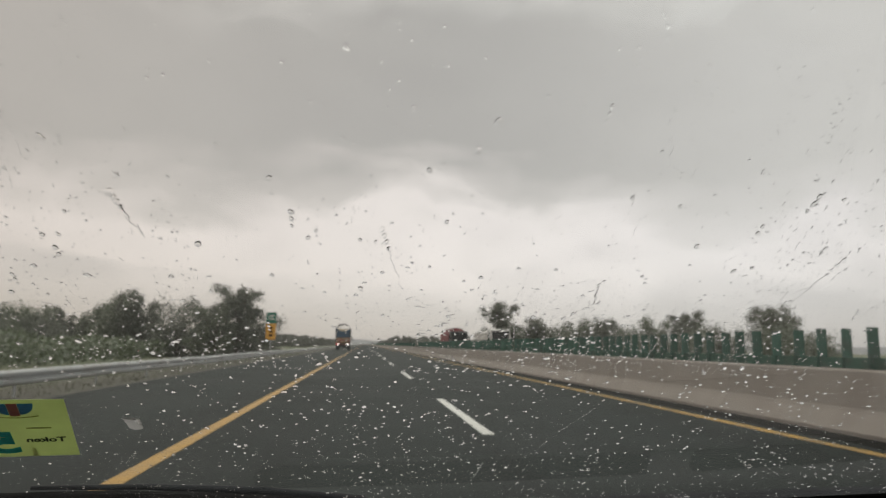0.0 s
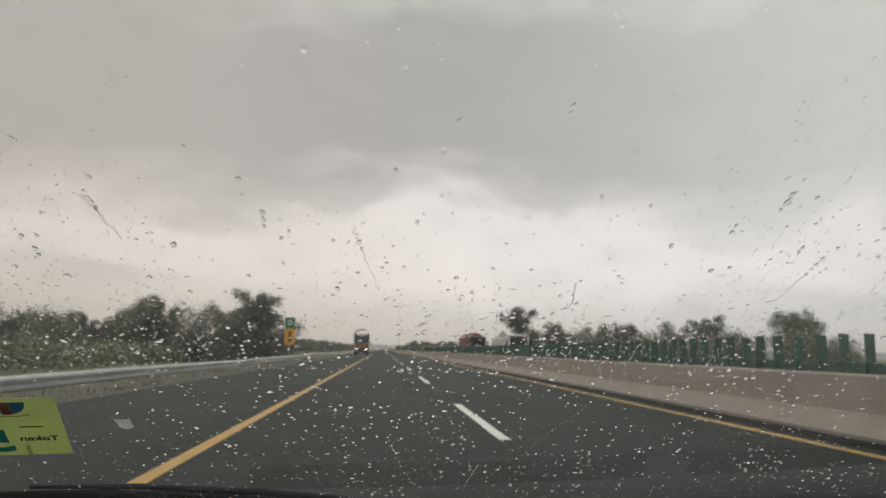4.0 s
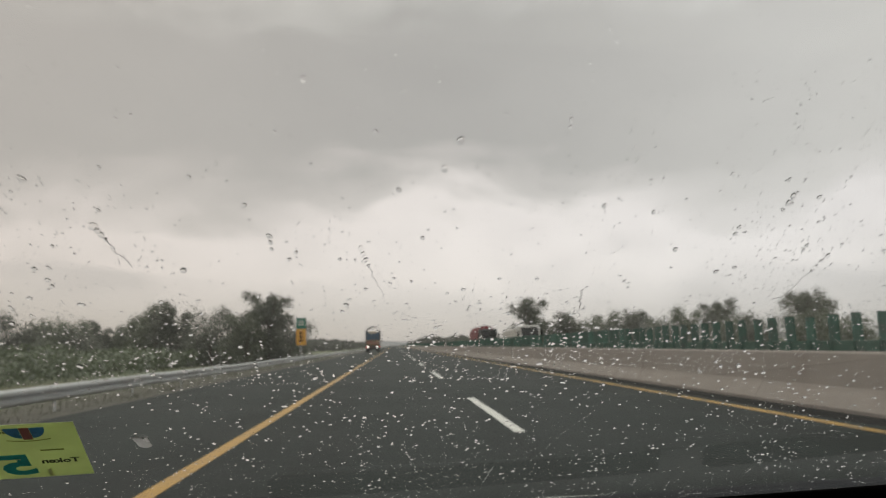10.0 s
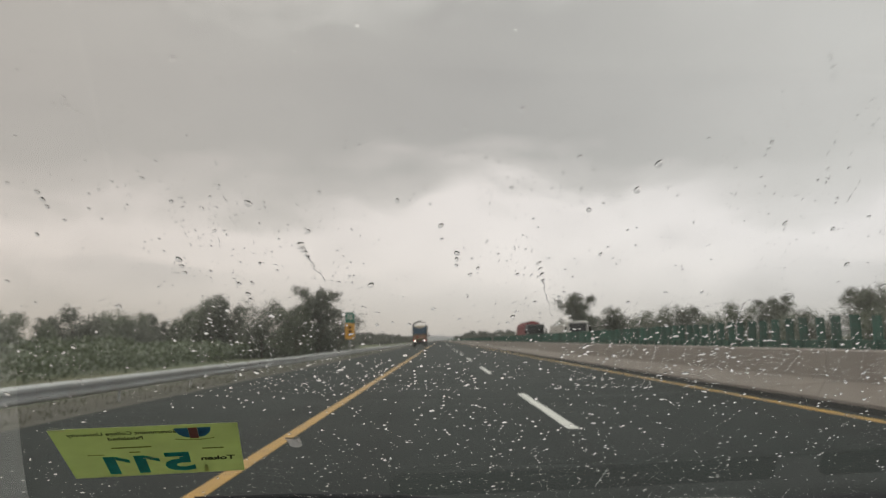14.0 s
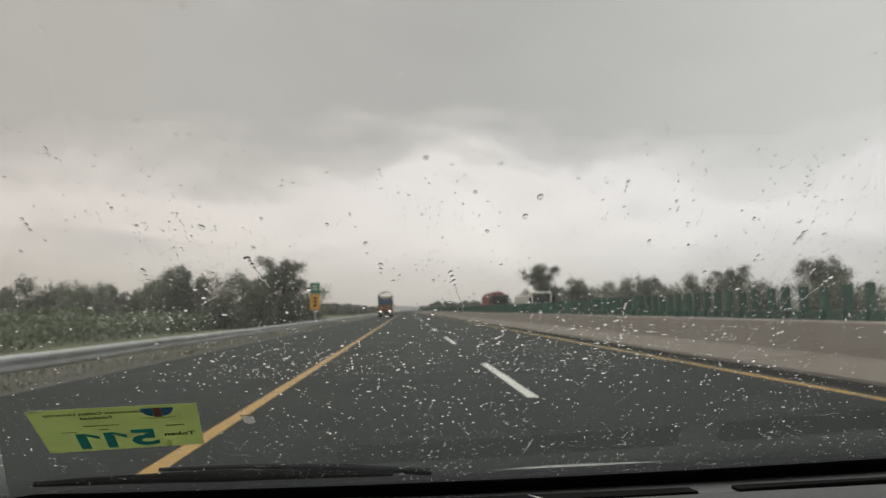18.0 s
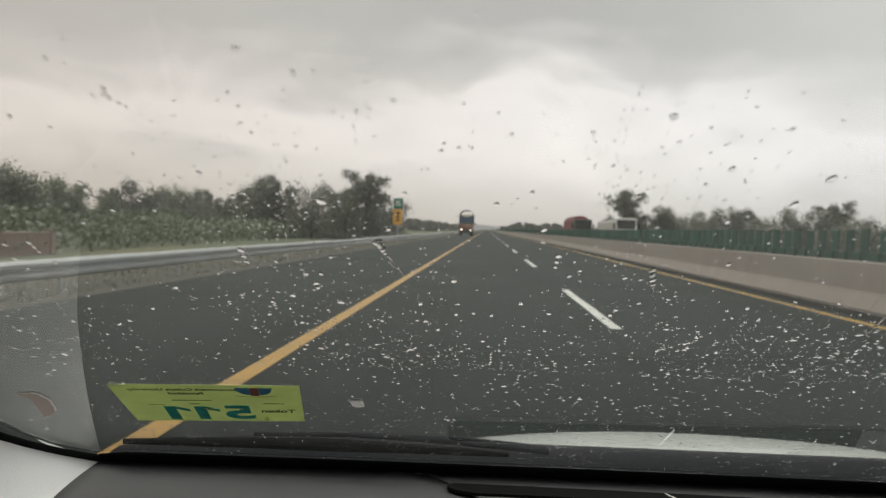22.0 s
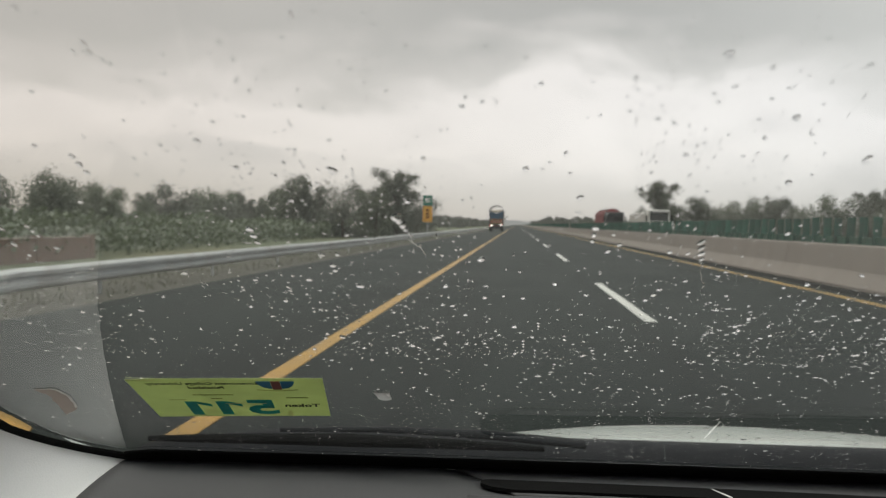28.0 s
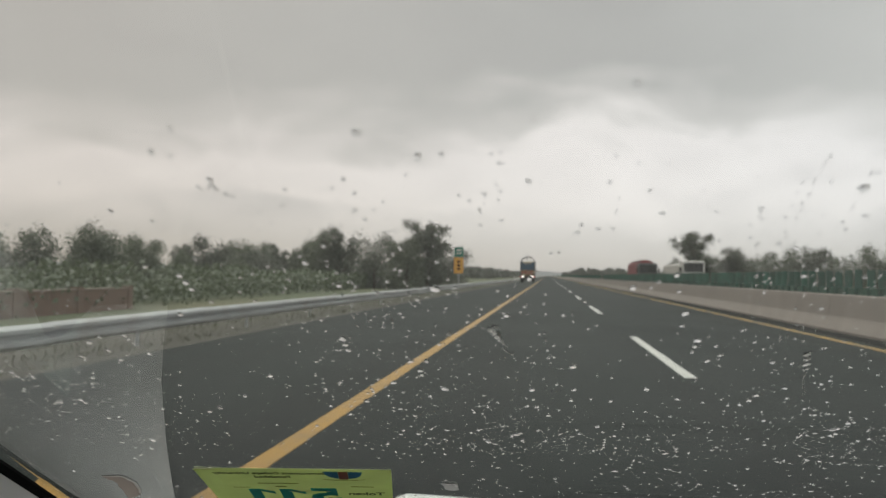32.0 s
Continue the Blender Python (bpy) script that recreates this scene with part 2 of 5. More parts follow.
def glow_mat(name, color, strength):
    m = bpy.data.materials.new(name)
    m.use_nodes = True
    n, l = nodes_of(m.node_tree)
    out = n.new("ShaderNodeOutputMaterial")
    e = n.new("ShaderNodeEmission")
    e.inputs[0].default_value, e.inputs[1].default_value = (*color, 1), strength
    l.new(e.outputs[0], out.inputs["Surface"])
    return m


def paper_mat(name, color):
    m = bpy.data.materials.new(name)
    m.use_nodes = True
    n, l = nodes_of(m.node_tree)
    out = n.new("ShaderNodeOutputMaterial")
    p = n.new("ShaderNodeBsdfPrincipled")
    t = n.new("ShaderNodeBsdfTranslucent")
    mix = n.new("ShaderNodeMixShader")
    mix.inputs[0].default_value = 0.55
    geo = n.new("ShaderNodeNewGeometry")
    a = n.new("ShaderNodeTexNoise")
    a.inputs["Scale"].default_value, a.inputs["Detail"].default_value = 30, 5
    l.new(geo.outputs["Position"], a.inputs["Vector"])
    r = n.new("ShaderNodeMapRange")
    r.inputs["To Min"].default_value, r.inputs["To Max"].default_value = 0.82, 1.16
    l.new(a.outputs["Fac"], r.inputs["Value"])
    c = n.new("ShaderNodeVectorMath")
    c.operation = "SCALE"
    c.inputs[0].default_value = color
    l.new(r.outputs[0], c.inputs["Scale"])
    l.new(c.outputs[0], p.inputs["Base Color"])
    l.new(c.outputs[0], t.inputs["Color"])
    p.inputs["Roughness"].default_value = 0.55
    l.new(p.outputs[0], mix.inputs[1])
    l.new(t.outputs[0], mix.inputs[2])
    l.new(mix.outputs[0], out.inputs["Surface"])
    return m


def thin_paper_mat(name, color):
    """Soaked paper that lets half of the light straight through."""
    m = paper_mat(name, color)
    n, l = m.node_tree.nodes, m.node_tree.links
    out = next(k for k in n if k.type == "OUTPUT_MATERIAL")
    clear = n.new("ShaderNodeBsdfTransparent")
    both = n.new("ShaderNodeMixShader")
    both.inputs[0].default_value = 0.5
    l.new(out.inputs["Surface"].links[0].from_socket, both.inputs[1])
    l.new(clear.outputs[0], both.inputs[2])
    l.new(both.outputs[0], out.inputs["Surface"])
    return m


ASPHALT = mat("wet_asphalt", (0.0145, 0.0195, 0.0178), 0.66, spec=0.09, vary=0.22, scale=0.35, fine=140, bump=0.5, dirt=(0.0115, 0.0145, 0.0133), dirt_amount=0.8, dirt_scale=1.1, rough_vary=0.1, stretch=(1.0, 0.03, 1.0))
YELLOW = mat("yellow_road_paint", (0.33, 0.185, 0.028), 0.5, vary=0.2, scale=3, fine=90, bump=0.3, dirt=(0.22, 0.14, 0.045), dirt_amount=0.6, dirt_scale=2.5)
YELLOW_WORN = mat("worn_yellow_paint", (0.34, 0.20, 0.034), 0.6, vary=0.3, scale=3, fine=60, bump=0.3, dirt=(0.10, 0.08, 0.05), dirt_amount=0.7, dirt_scale=2.0)
WHITE_LINE = mat("white_road_paint", (0.50, 0.50, 0.47), 0.5, vary=0.12, scale=4, fine=90, bump=0.3, dirt=(0.3, 0.3, 0.28), dirt_amount=0.5, dirt_scale=3)
CONCRETE = mat("damp_concrete", (0.25, 0.224, 0.203), 0.8, vary=0.14, scale=1.2, fine=45, bump=0.4, dirt=(0.215, 0.185, 0.165), dirt_amount=0.75, dirt_scale=1.6, per_object=0.008, stretch=(1.0, 1.0, 0.25))
GREEN_BOARD = mat("green_plastic", (0.026, 0.082, 0.058), 0.6, dirt=(0.05, 0.06, 0.05), dirt_amount=0.6, dirt_scale=4, vary=0.25, scale=3, fine=40, bump=0.1, per_object=0.25)
GALV = mat("galvanised_steel", (0.38, 0.39, 0.39), 0.45, 0.6, vary=0.12, scale=2.5, fine=40, bump=0.1, dirt=(0.25, 0.23, 0.2), dirt_amount=0.5, dirt_scale=1.2)
SOIL = mat("wet_soil", (0.058, 0.054, 0.041), 0.9, vary=0.3, scale=1.5, fine=25, bump=0.8)
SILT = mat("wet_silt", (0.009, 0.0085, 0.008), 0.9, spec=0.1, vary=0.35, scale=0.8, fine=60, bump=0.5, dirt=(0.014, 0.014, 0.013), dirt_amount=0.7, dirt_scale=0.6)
GRASS_GROUND = mat("rough_grass", (0.075, 0.088, 0.046), 0.95, vary=0.35, scale=0.12, fine=3.0, bump=0.8, dirt=(0.13, 0.11, 0.06), dirt_amount=0.55, dirt_scale=0.08)
BLADES = leaf_mat("grass_blades", (0.072, 0.078, 0.044))
LEAF_DARK = leaf_mat("dark_leaves", (0.112, 0.116, 0.092))
LEAF_GREEN = leaf_mat("green_leaves", (0.108, 0.120, 0.082))
LEAF_HEDGE = leaf_mat("hedge_leaves", (0.095, 0.116, 0.066))
# distance haze mixed into the base colour: greyer and paler than the near leaves
LEAF_FAR_HAZE = leaf_mat("hazed_far_leaves", (0.118, 0.12, 0.108))
BARK = mat("bark", (0.11, 0.09, 0.07), 0.9, vary=0.3, scale=4, fine=30, bump=0.8)
BRICK = mat("old_brick_wall", (0.15, 0.098, 0.075), 0.9, vary=0.25, scale=1.2, fine=12, bump=0.5, dirt=(0.16, 0.12, 0.10), dirt_amount=0.6)
PLASTER = mat("faded_plaster", (0.29, 0.24, 0.205), 0.9, vary=0.15, scale=0.8, fine=20, bump=0.3)
# self-lit flat grey: the haze over the horizon woods is put into this glow
FAR_HAZE_GLOW = glow_mat("glowing_haze_backdrop", (0.33, 0.325, 0.315), 1.0)
DASH = mat("dark_grey_plastic", (0.037, 0.037, 0.039), 0.6, vary=0.1, scale=9, fine=900, bump=0.25, rough_vary=0.05)
DASH_PALE = mat("mid_grey_plastic", (0.12, 0.121, 0.126), 0.55, vary=0.06, scale=8, fine=900, bump=0.2, rough_vary=0.05)
DASH_MID = mat("grey_plastic", (0.062, 0.062, 0.065), 0.55, vary=0.06, scale=8, fine=900, bump=0.2, rough_vary=0.05)
TRIM = mat("pale_grey_trim", (0.70, 0.69, 0.68), 0.7, vary=0.05, scale=9, fine=700, bump=0.12)
BLACK = mat("black_rubber", (0.006, 0.006, 0.006), 0.9, spec=0.05, vary=0.2, scale=20, fine=300, bump=0.1)
COWL = mat("wet_cowl_plastic", (0.0065, 0.0078, 0.0100), 0.6, spec=0.10, vary=0.2, scale=25, fine=300, bump=0.15)
WHITE_PAINT = mat("white_car_paint", (0.82, 0.87, 0.83), 0.25, vary=0.03, scale=3, fine=50, bump=0.0, coat=0.6)
CHROME = mat("bright_metal", (0.7, 0.7, 0.7), 0.25, 1.0, vary=0.05, bump=0.0)
TYRE = mat("tyre_rubber", (0.02, 0.02, 0.02), 0.85, vary=0.2, scale=10, fine=80, bump=0.3)
DARK_GLASS = mat("dark_cab_glass", (0.012, 0.014, 0.016), 0.08, vary=0.05, bump=0.0)
GLASS = glass_sheet_mat("clear_glass", gloss=1.1)
# outer face carries the added haze veil, strongest across its middle
GLASS_OUTER = glass_sheet_mat("clear_outer_glass", (0.975, 0.985, 0.972), 0.15, 0.004, 0.065)
WATER = water_mat()
PAPER = paper_mat("yellow_paper", (0.54, 0.60, 0.33))


# ---------------------------------------------------------------- mesh helpers

def part(name, bm, material, parent=None, label="", smooth=False):
    me = bpy.data.meshes.new(name)
    bm.normal_update()
    bm.to_mesh(me)
    bm.free()
    if smooth:
        for p in me.polygons:
            p.use_smooth = True
    me.materials.append(material)
    ob = new(name, me)
    if parent is not None:
        ob.parent = parent
    if label:
        tagged(ob, label)
    return ob


def shared(name, me, parent, m):
    ob = new(name, me)
    ob.parent = parent
    ob.matrix_basis = m
    return ob


def empty(name, m=None):
    ob = new(name)
    if m is not None:
        ob.matrix_basis = m
    return ob


def box(bm, lo, hi, bevel=0.0, m=None):
    vs = [bm.verts.new((x, y, z)) for x in (lo[0], hi[0]) for y in (lo[1], hi[1]) for z in (lo[2], hi[2])]
    fs = [bm.faces.new([vs[i] for i in q]) for q in ((0, 1, 3, 2), (4, 6, 7, 5), (0, 4, 5, 1), (2, 3, 7, 6), (0, 2, 6, 4), (1, 5, 7, 3))]
    if bevel:
        r = bmesh.ops.bevel(bm, geom=list({e for f in fs for e in f.edges}), offset=bevel, segments=2, affect="EDGES", profile=0.5)
        vs = list({v for f in r["faces"] for v in f.verts} | {v for v in vs if v.is_valid})
    if m is not None:
        bmesh.ops.transform(bm, matrix=m, verts=vs)
    return vs


def box_bm(lo, hi, bevel=0.0, m=None):
    bm = bmesh.new()
    box(bm, lo, hi, bevel, m)
    return bm


def cyl(bm, p, q, r0, r1=None, n=12, caps=True):
    p, q = Vector(p), Vector(q)
    r1 = r0 if r1 is None else r1
    d = (q - p).normalized()
    u = d.orthogonal().normalized()
    v = d.cross(u)
    rings = []
    for c, r in ((p, r0), (q, r1)):
        rings.append([bm.verts.new(c + u * (r * math.cos(2 * math.pi * i / n)) + v * (r * math.sin(2 * math.pi * i / n))) for i in range(n)])
    for i in range(n):
        bm.faces.new((rings[0][i], rings[0][(i + 1) % n], rings[1][(i + 1) % n], rings[1][i]))
    if caps:
        bm.faces.new(rings[0][::-1])
        bm.faces.new(rings[1])


def tube(bm, pts, r, n=8, flat=1.0):
    """A round bar along points; flat squeezes it across."""
    pts = [Vector(p) for p in pts]
    rings = []
    for i, p in enumerate(pts):
        d = (pts[min(i + 1, len(pts) - 1)] - pts[max(i - 1, 0)]).normalized()
        u = d.cross(Vector((0, 0, 1)))
        u = u.normalized() if u.length > 1e-4 else Vector((1, 0, 0))
        v = d.cross(u)
        rr = r[i] if isinstance(r, (list, tuple)) else r
        rings.append([bm.verts.new(p + u * (rr * math.cos(2 * math.pi * k / n)) + v * (rr * flat * math.sin(2 * math.pi * k / n))) for k in range(n)])
    for a, b in zip(rings, rings[1:]):
        for k in range(n):
            bm.faces.new((a[k], a[(k + 1) % n], b[(k + 1) % n], b[k]))
    bm.faces.new(rings[0][::-1])
    bm.faces.new(rings[-1])


def extrude_profile(bm, prof, y0, y1, closed=True):
    """A cross-section in x and z, carried from y0 to y1."""
    a = [bm.verts.new((x, y0, z)) for x, z in prof]
    b = [bm.verts.new((x, y1, z)) for x, z in prof]
    n = len(prof)
    for i in range(n if closed else n - 1):
        j = (i + 1) % n
        bm.faces.new((a[i], a[j], b[j], b[i]))
    if closed:
        bm.faces.new(a[::-1])
        bm.faces.new(b)


def side_slab(bm, outline, x0, x1):
    """A plate with an outline in y and z, from x0 to x1."""
    a = [bm.verts.new((x0, y, z)) for y, z in outline]
    b = [bm.verts.new((x1, y, z)) for y, z in outline]
    n = len(outline)
    for i in range(n):
        j = (i + 1) % n
        bm.faces.new((a[i], a[j], b[j], b[i]))
    bm.faces.new(a[::-1])
    bm.faces.new(b)


def sheet(bm, f, us, vs, thick=None):
    """A surface f(u, v); thick gives it a second skin at that offset."""
    g = [[bm.verts.new(f(u, v)) for v in vs] for u in us]
    for i in range(len(us) - 1):
        for j in range(len(vs) - 1):
            bm.faces.new((g[i][j], g[i + 1][j], g[i + 1][j + 1], g[i][j + 1]))
    if thick is not None:
        k = [[bm.verts.new(v.co + Vector(thick)) for v in row] for row in g]
        for i in range(len(us) - 1):
            for j in range(len(vs) - 1):
                bm.faces.new((k[i][j + 1], k[i + 1][j + 1], k[i + 1][j], k[i][j]))
        nu, nv = len(us) - 1, len(vs) - 1
        for i in range(nu):
            bm.faces.new((g[i][0], k[i][0], k[i + 1][0], g[i + 1][0]))
            bm.faces.new((g[i + 1][nv], k[i + 1][nv], k[i][nv], g[i][nv]))
        for j in range(nv):
            bm.faces.new((g[0][j + 1], k[0][j + 1], k[0][j], g[0][j]))
            bm.faces.new((g[nu][j], k[nu][j], k[nu][j + 1], g[nu][j + 1]))


def span(a, b, n):
    return [a + (b - a) * i / (n - 1) for i in range(n)]


# ---------------------------------------------------------------- motorway
LEFT_LINE, RIGHT_LINE = -1.76, 5.84
MID_LINE = 1.75
EDGE = -5.7
FOOT = 6.72
RAIL_X = -6.5
RAIL_Z = -0.13
FAR = 1500.0


def build_ground():
    bm = bmesh.new()
    xs = [-3000, -800, -300, -120, -60, -30, -16, -12, -9.6, -7.3, -6.0, -5.0, 4.0, 19.0, 20.5, 25.0, 32, 60, 120, 300, 800, 3000]
    ys = [-300, -100, -40, -10, 0, 10, 20, 30, 45, 60, 80, 110, 150, 200, 300, 450, 700, 1100, 1800, 3000, 4800]

    def f(x, y):
        if x < -7.3:
            z = -0.30 - 0.70 * min(1, (-7.3 - x) / 5)
        elif x > 20.5:
            z = -0.25 - 0.75 * min(1, (x - 20.5) / 5)
        elif x < -5.9:
            z = -0.16
        else:
            z = -0.08
        return (x, y, z + (0.12 * noise.noise((x * 0.05, y * 0.05, 0)) if x < -9 or x > 22 else 0))

    sheet(bm, f, xs, ys)
    tagged(part("ground", bm, GRASS_GROUND, smooth=True), "rough damp grass and field beside the motorway", "ground", kind="structure")

    def slab(name, x0, x1, z, material, label, cat, h=0.06):
        bm = bmesh.new()
        ys2 = [-60, -20, 0, 20, 50, 100, 200, 400, 800, FAR]
        sheet(bm, lambda x, y: (x, y, z), span(x0, x1, 6), ys2, (0, 0, -h))
        bmesh.ops.recalc_face_normals(bm, faces=bm.faces)
        return tagged(part(name, bm, material), label, cat, kind="structure")

    slab("road", EDGE, FOOT + 0.9, 0.0, ASPHALT, "wet dark grey asphalt carriageway with two lanes", "road")
    slab("road_opposite", FOOT + 0.92, 18.9, -0.01, ASPHALT, "wet asphalt carriageway behind the median barrier", "road")
    slab("verge", -7.9, EDGE - 0.01, -0.03, SOIL, "strip of wet pale soil along the asphalt edge", "verge")
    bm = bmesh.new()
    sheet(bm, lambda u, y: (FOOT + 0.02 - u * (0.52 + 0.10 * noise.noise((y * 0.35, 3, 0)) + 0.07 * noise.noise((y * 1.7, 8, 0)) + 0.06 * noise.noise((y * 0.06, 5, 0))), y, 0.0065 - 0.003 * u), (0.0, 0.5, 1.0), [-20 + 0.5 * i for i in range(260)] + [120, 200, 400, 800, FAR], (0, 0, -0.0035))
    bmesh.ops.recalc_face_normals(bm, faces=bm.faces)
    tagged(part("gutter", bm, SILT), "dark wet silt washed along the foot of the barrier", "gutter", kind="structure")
    for x, hw, paint in ((LEFT_LINE, 0.078, YELLOW), (RIGHT_LINE, 0.085, YELLOW_WORN)):
        bm = bmesh.new()
        sheet(bm, lambda u, y: (x + u, y, 0.005), (-hw, hw), [-40 + 8 * i for i in range(40)] + [400, 800, FAR], (0, 0, -0.004))
        bmesh.ops.recalc_face_normals(bm, faces=bm.faces)
        tagged(part("road_marking", bm, paint), "worn solid yellow edge line on wet asphalt", "road marking", "edge lines", "structure")
    first = None
    for i in range(-1, 40):
        m = pose(MID_LINE, -5.5 + 14.1 * i, 0)
        if first is None:
            bm = bmesh.new()
            sheet(bm, lambda u, y: (u + 0.004 * math.sin(7 * y), y, 0.005), (-0.075, 0.0, 0.075), span(0, 5.6, 9), (0, 0, -0.004))
            bmesh.ops.recalc_face_normals(bm, faces=bm.faces)
            first = part("lane_dash", bm, WHITE_LINE)
            tagged(first, "worn white lane dash on wet asphalt", "road marking", "lane dashes", "structure")
            first.matrix_basis = m
        else:
            copy_thing(first, m)


def build_barrier():
    thing = tagged(empty("median_barrier"), "damp grey-brown concrete median barrier in long segments", "barrier", kind="structure")
    w = FOOT
    prof = [(w, -0.02), (w, 0.06), (w + 0.15, 0.30), (w + 0.18, 0.36), (w + 0.25, 0.86), (w + 0.28, 0.89), (w + 0.47, 0.89), (w + 0.50, 0.86), (w + 0.57, 0.36), (w + 0.60, 0.30), (w + 0.75, 0.06), (w + 0.75, -0.02)]
    bm = bmesh.new()
    extrude_profile(bm, prof, 0.002, 5.998)
    bmesh.ops.recalc_face_normals(bm, faces=bm.faces)
    bmesh.ops.bevel(bm, geom=[e for e in bm.edges if e.calc_length() < 1 and abs(e.verts[0].co.y - e.verts[1].co.y) < 1e-4], offset=0.006, segments=1, affect="EDGES")
    me = bpy.data.meshes.new("barrier_segment")
    bm.to_mesh(me)
    bm.free()
    me.materials.append(CONCRETE)
    for i in range(-4, 40):
        shared("barrier_segment", me, thing, pose(rng.uniform(-0.003, 0.003), 6 * i, rng.uniform(-0.002, 0.002)))
    bm = bmesh.new()
    extrude_profile(bm, prof, 240.0, FAR)
    bmesh.ops.recalc_face_normals(bm, faces=bm.faces)
    tagged(part("barrier_run", bm, CONCRETE, thing), kind="stuff")


def build_screen():
    thing = tagged(empty("glare_screen"), "green plastic anti-glare slats on the median barrier", "screen", kind="structure")
    cx = FOOT + 0.375
    z0, z1 = 0.89, 1.47

    def slat_mesh(h, lean):
        bm = bmesh.new()
        prof = [(-0.09, 0.0), (-0.05, 0.016), (0.05, 0.016), (0.09, 0.0), (0.05, 0.010), (-0.05, 0.010)]
        a = [bm.verts.new((x, y, 0.0)) for x, y in prof]
        b = [bm.verts.new((x * 0.96, y + lean, h)) for x, y in prof]
        for i in range(6):
            j = (i + 1) % 6
            bm.faces.new((a[i], a[j], b[j], b[i]))
        bm.faces.new(a[::-1])
        bm.faces.new(b)
        bmesh.ops.recalc_face_normals(bm, faces=bm.faces)
        me = bpy.data.meshes.new("slat")
        bm.to_mesh(me)
        bm.free()
        me.materials.append(GREEN_BOARD)
        return me

    kinds = [slat_mesh(z1 - z0 + d, l) for d, l in ((0, 0), (0.008, 0.004), (-0.012, -0.004), (-0.006, 0.0), (0.004, -0.006), (-0.03, 0.01))]
    y = -3.0
    for i in range(290):
        y += 0.55 + rng.uniform(-0.02, 0.02)
        if 88 < y < 93 or rng.random() < 0.015:
            continue
        shared("slat", kinds[rng.choice((0, 0, 0, 0, 1, 1, 2, 3, 3, 3, 4, 4, 5))], thing, pose(cx + rng.uniform(-0.02, 0.02), y, z0, rng.uniform(-1, 1), rng.uniform(-1.2, 1.2), rng.uniform(-8, 6)))
    part("base_board", box_bm((cx - 0.03, -6, 0.89), (cx + 0.03, 88, 1.05), 0.006), GREEN_BOARD, thing)
    bm = bmesh.new()
    while y < 900:
        y += 1.4
        box(bm, (cx - 0.12, y, z0), (cx + 0.12, y + 0.03, z1 + rng.uniform(-0.12, 0.06)))
    tagged(part("slat_run", bm, GREEN_BOARD, thing), kind="stuff")


def build_rail():
    thing = tagged(empty("guard_rail"), "galvanised steel W-beam guard rail on posts along the verge", "guard rail", kind="structure")
    t, b = 0.62, 0.31
    h = (t - b) / 6
    front = [(0.0, b), (0.03, b + 0.3 * h), (0.075, b + h), (0.075, b + 2 * h), (0.012, b + 2.7 * h), (0.012, b + 3.3 * h), (0.075, b + 4 * h), (0.075, b + 5 * h), (0.03, b + 5.7 * h), (0.0, t)]
    prof = front + [(x - 0.006, z) for x, z in front[::-1]]
    bm = bmesh.new()
    extrude_profile(bm, prof, 0.0, 4.06)
    bmesh.ops.recalc_face_normals(bm, faces=bm.faces)
    me = bpy.data.meshes.new("rail_beam")
    bm.to_mesh(me)
    bm.free()
    me.materials.append(GALV)
    bm = bmesh.new()
    extrude_profile(bm, [(-0.13, -0.5), (-0.006, -0.5), (-0.006, 0.60), (-0.13, 0.60), (-0.13, 0.59), (-0.02, 0.59), (-0.02, -0.49), (-0.13, -0.49)], -0.05, 0.05)
    bmesh.ops.recalc_face_normals(bm, faces=bm.faces)
    post = bpy.data.meshes.new("rail_post")
    bm.to_mesh(post)
    bm.free()
    post.materials.append(GALV)
    for i in range(-3, 50):
        dip = -0.012 if 6 < i < 9 else 0.0
        shared("rail_beam", me, thing, pose(RAIL_X + rng.uniform(-0.006, 0.006) + 0.006 * (i % 2), 4 * i, RAIL_Z + dip + rng.uniform(-0.006, 0.006), rng.uniform(-0.1, 0.1)))
        shared("rail_post", post, thing, pose(RAIL_X, 4 * i + 2, RAIL_Z, 0, rng.uniform(-1.5, 1.5), 0))
    bm = bmesh.new()
    extrude_profile(bm, [(x + RAIL_X, z + RAIL_Z) for x, z in prof], 200.0, 900)
    bmesh.ops.recalc_face_normals(bm, faces=bm.faces)
    tagged(part("rail_run", bm, GALV, thing), kind="stuff")


build_ground()


# ---------------------------------------------------------------- trees and grass

def clumps(bm, centre, radius, count, size, r, flat=0.8):
    for _ in range(count):
        d = Vector((r.gauss(0, 0.45), r.gauss(0, 0.45), r.gauss(0, 0.45)))
        c = Vector(centre) + Vector((d.x * radius, d.y * radius, d.z * radius * flat - 0.25 * radius * d.xy.length_squared))
        u = Vector((r.gauss(0, 1), r.gauss(0, 1), r.gauss(0, 1))).normalized()
        v = u.orthogonal().normalized()
        w = u.cross(v)
        s = size * r.uniform(0.5, 1.3)
        k = r.uniform(0.45, 1.0)
        bm.faces.new([bm.verts.new(c + v * (s * a) + w * (s * k * b)) for a, b in ((-1, -0.2), (-0.2, -0.8), (0.9, -0.4), (0.7, 0.5), (-0.3, 0.9))])


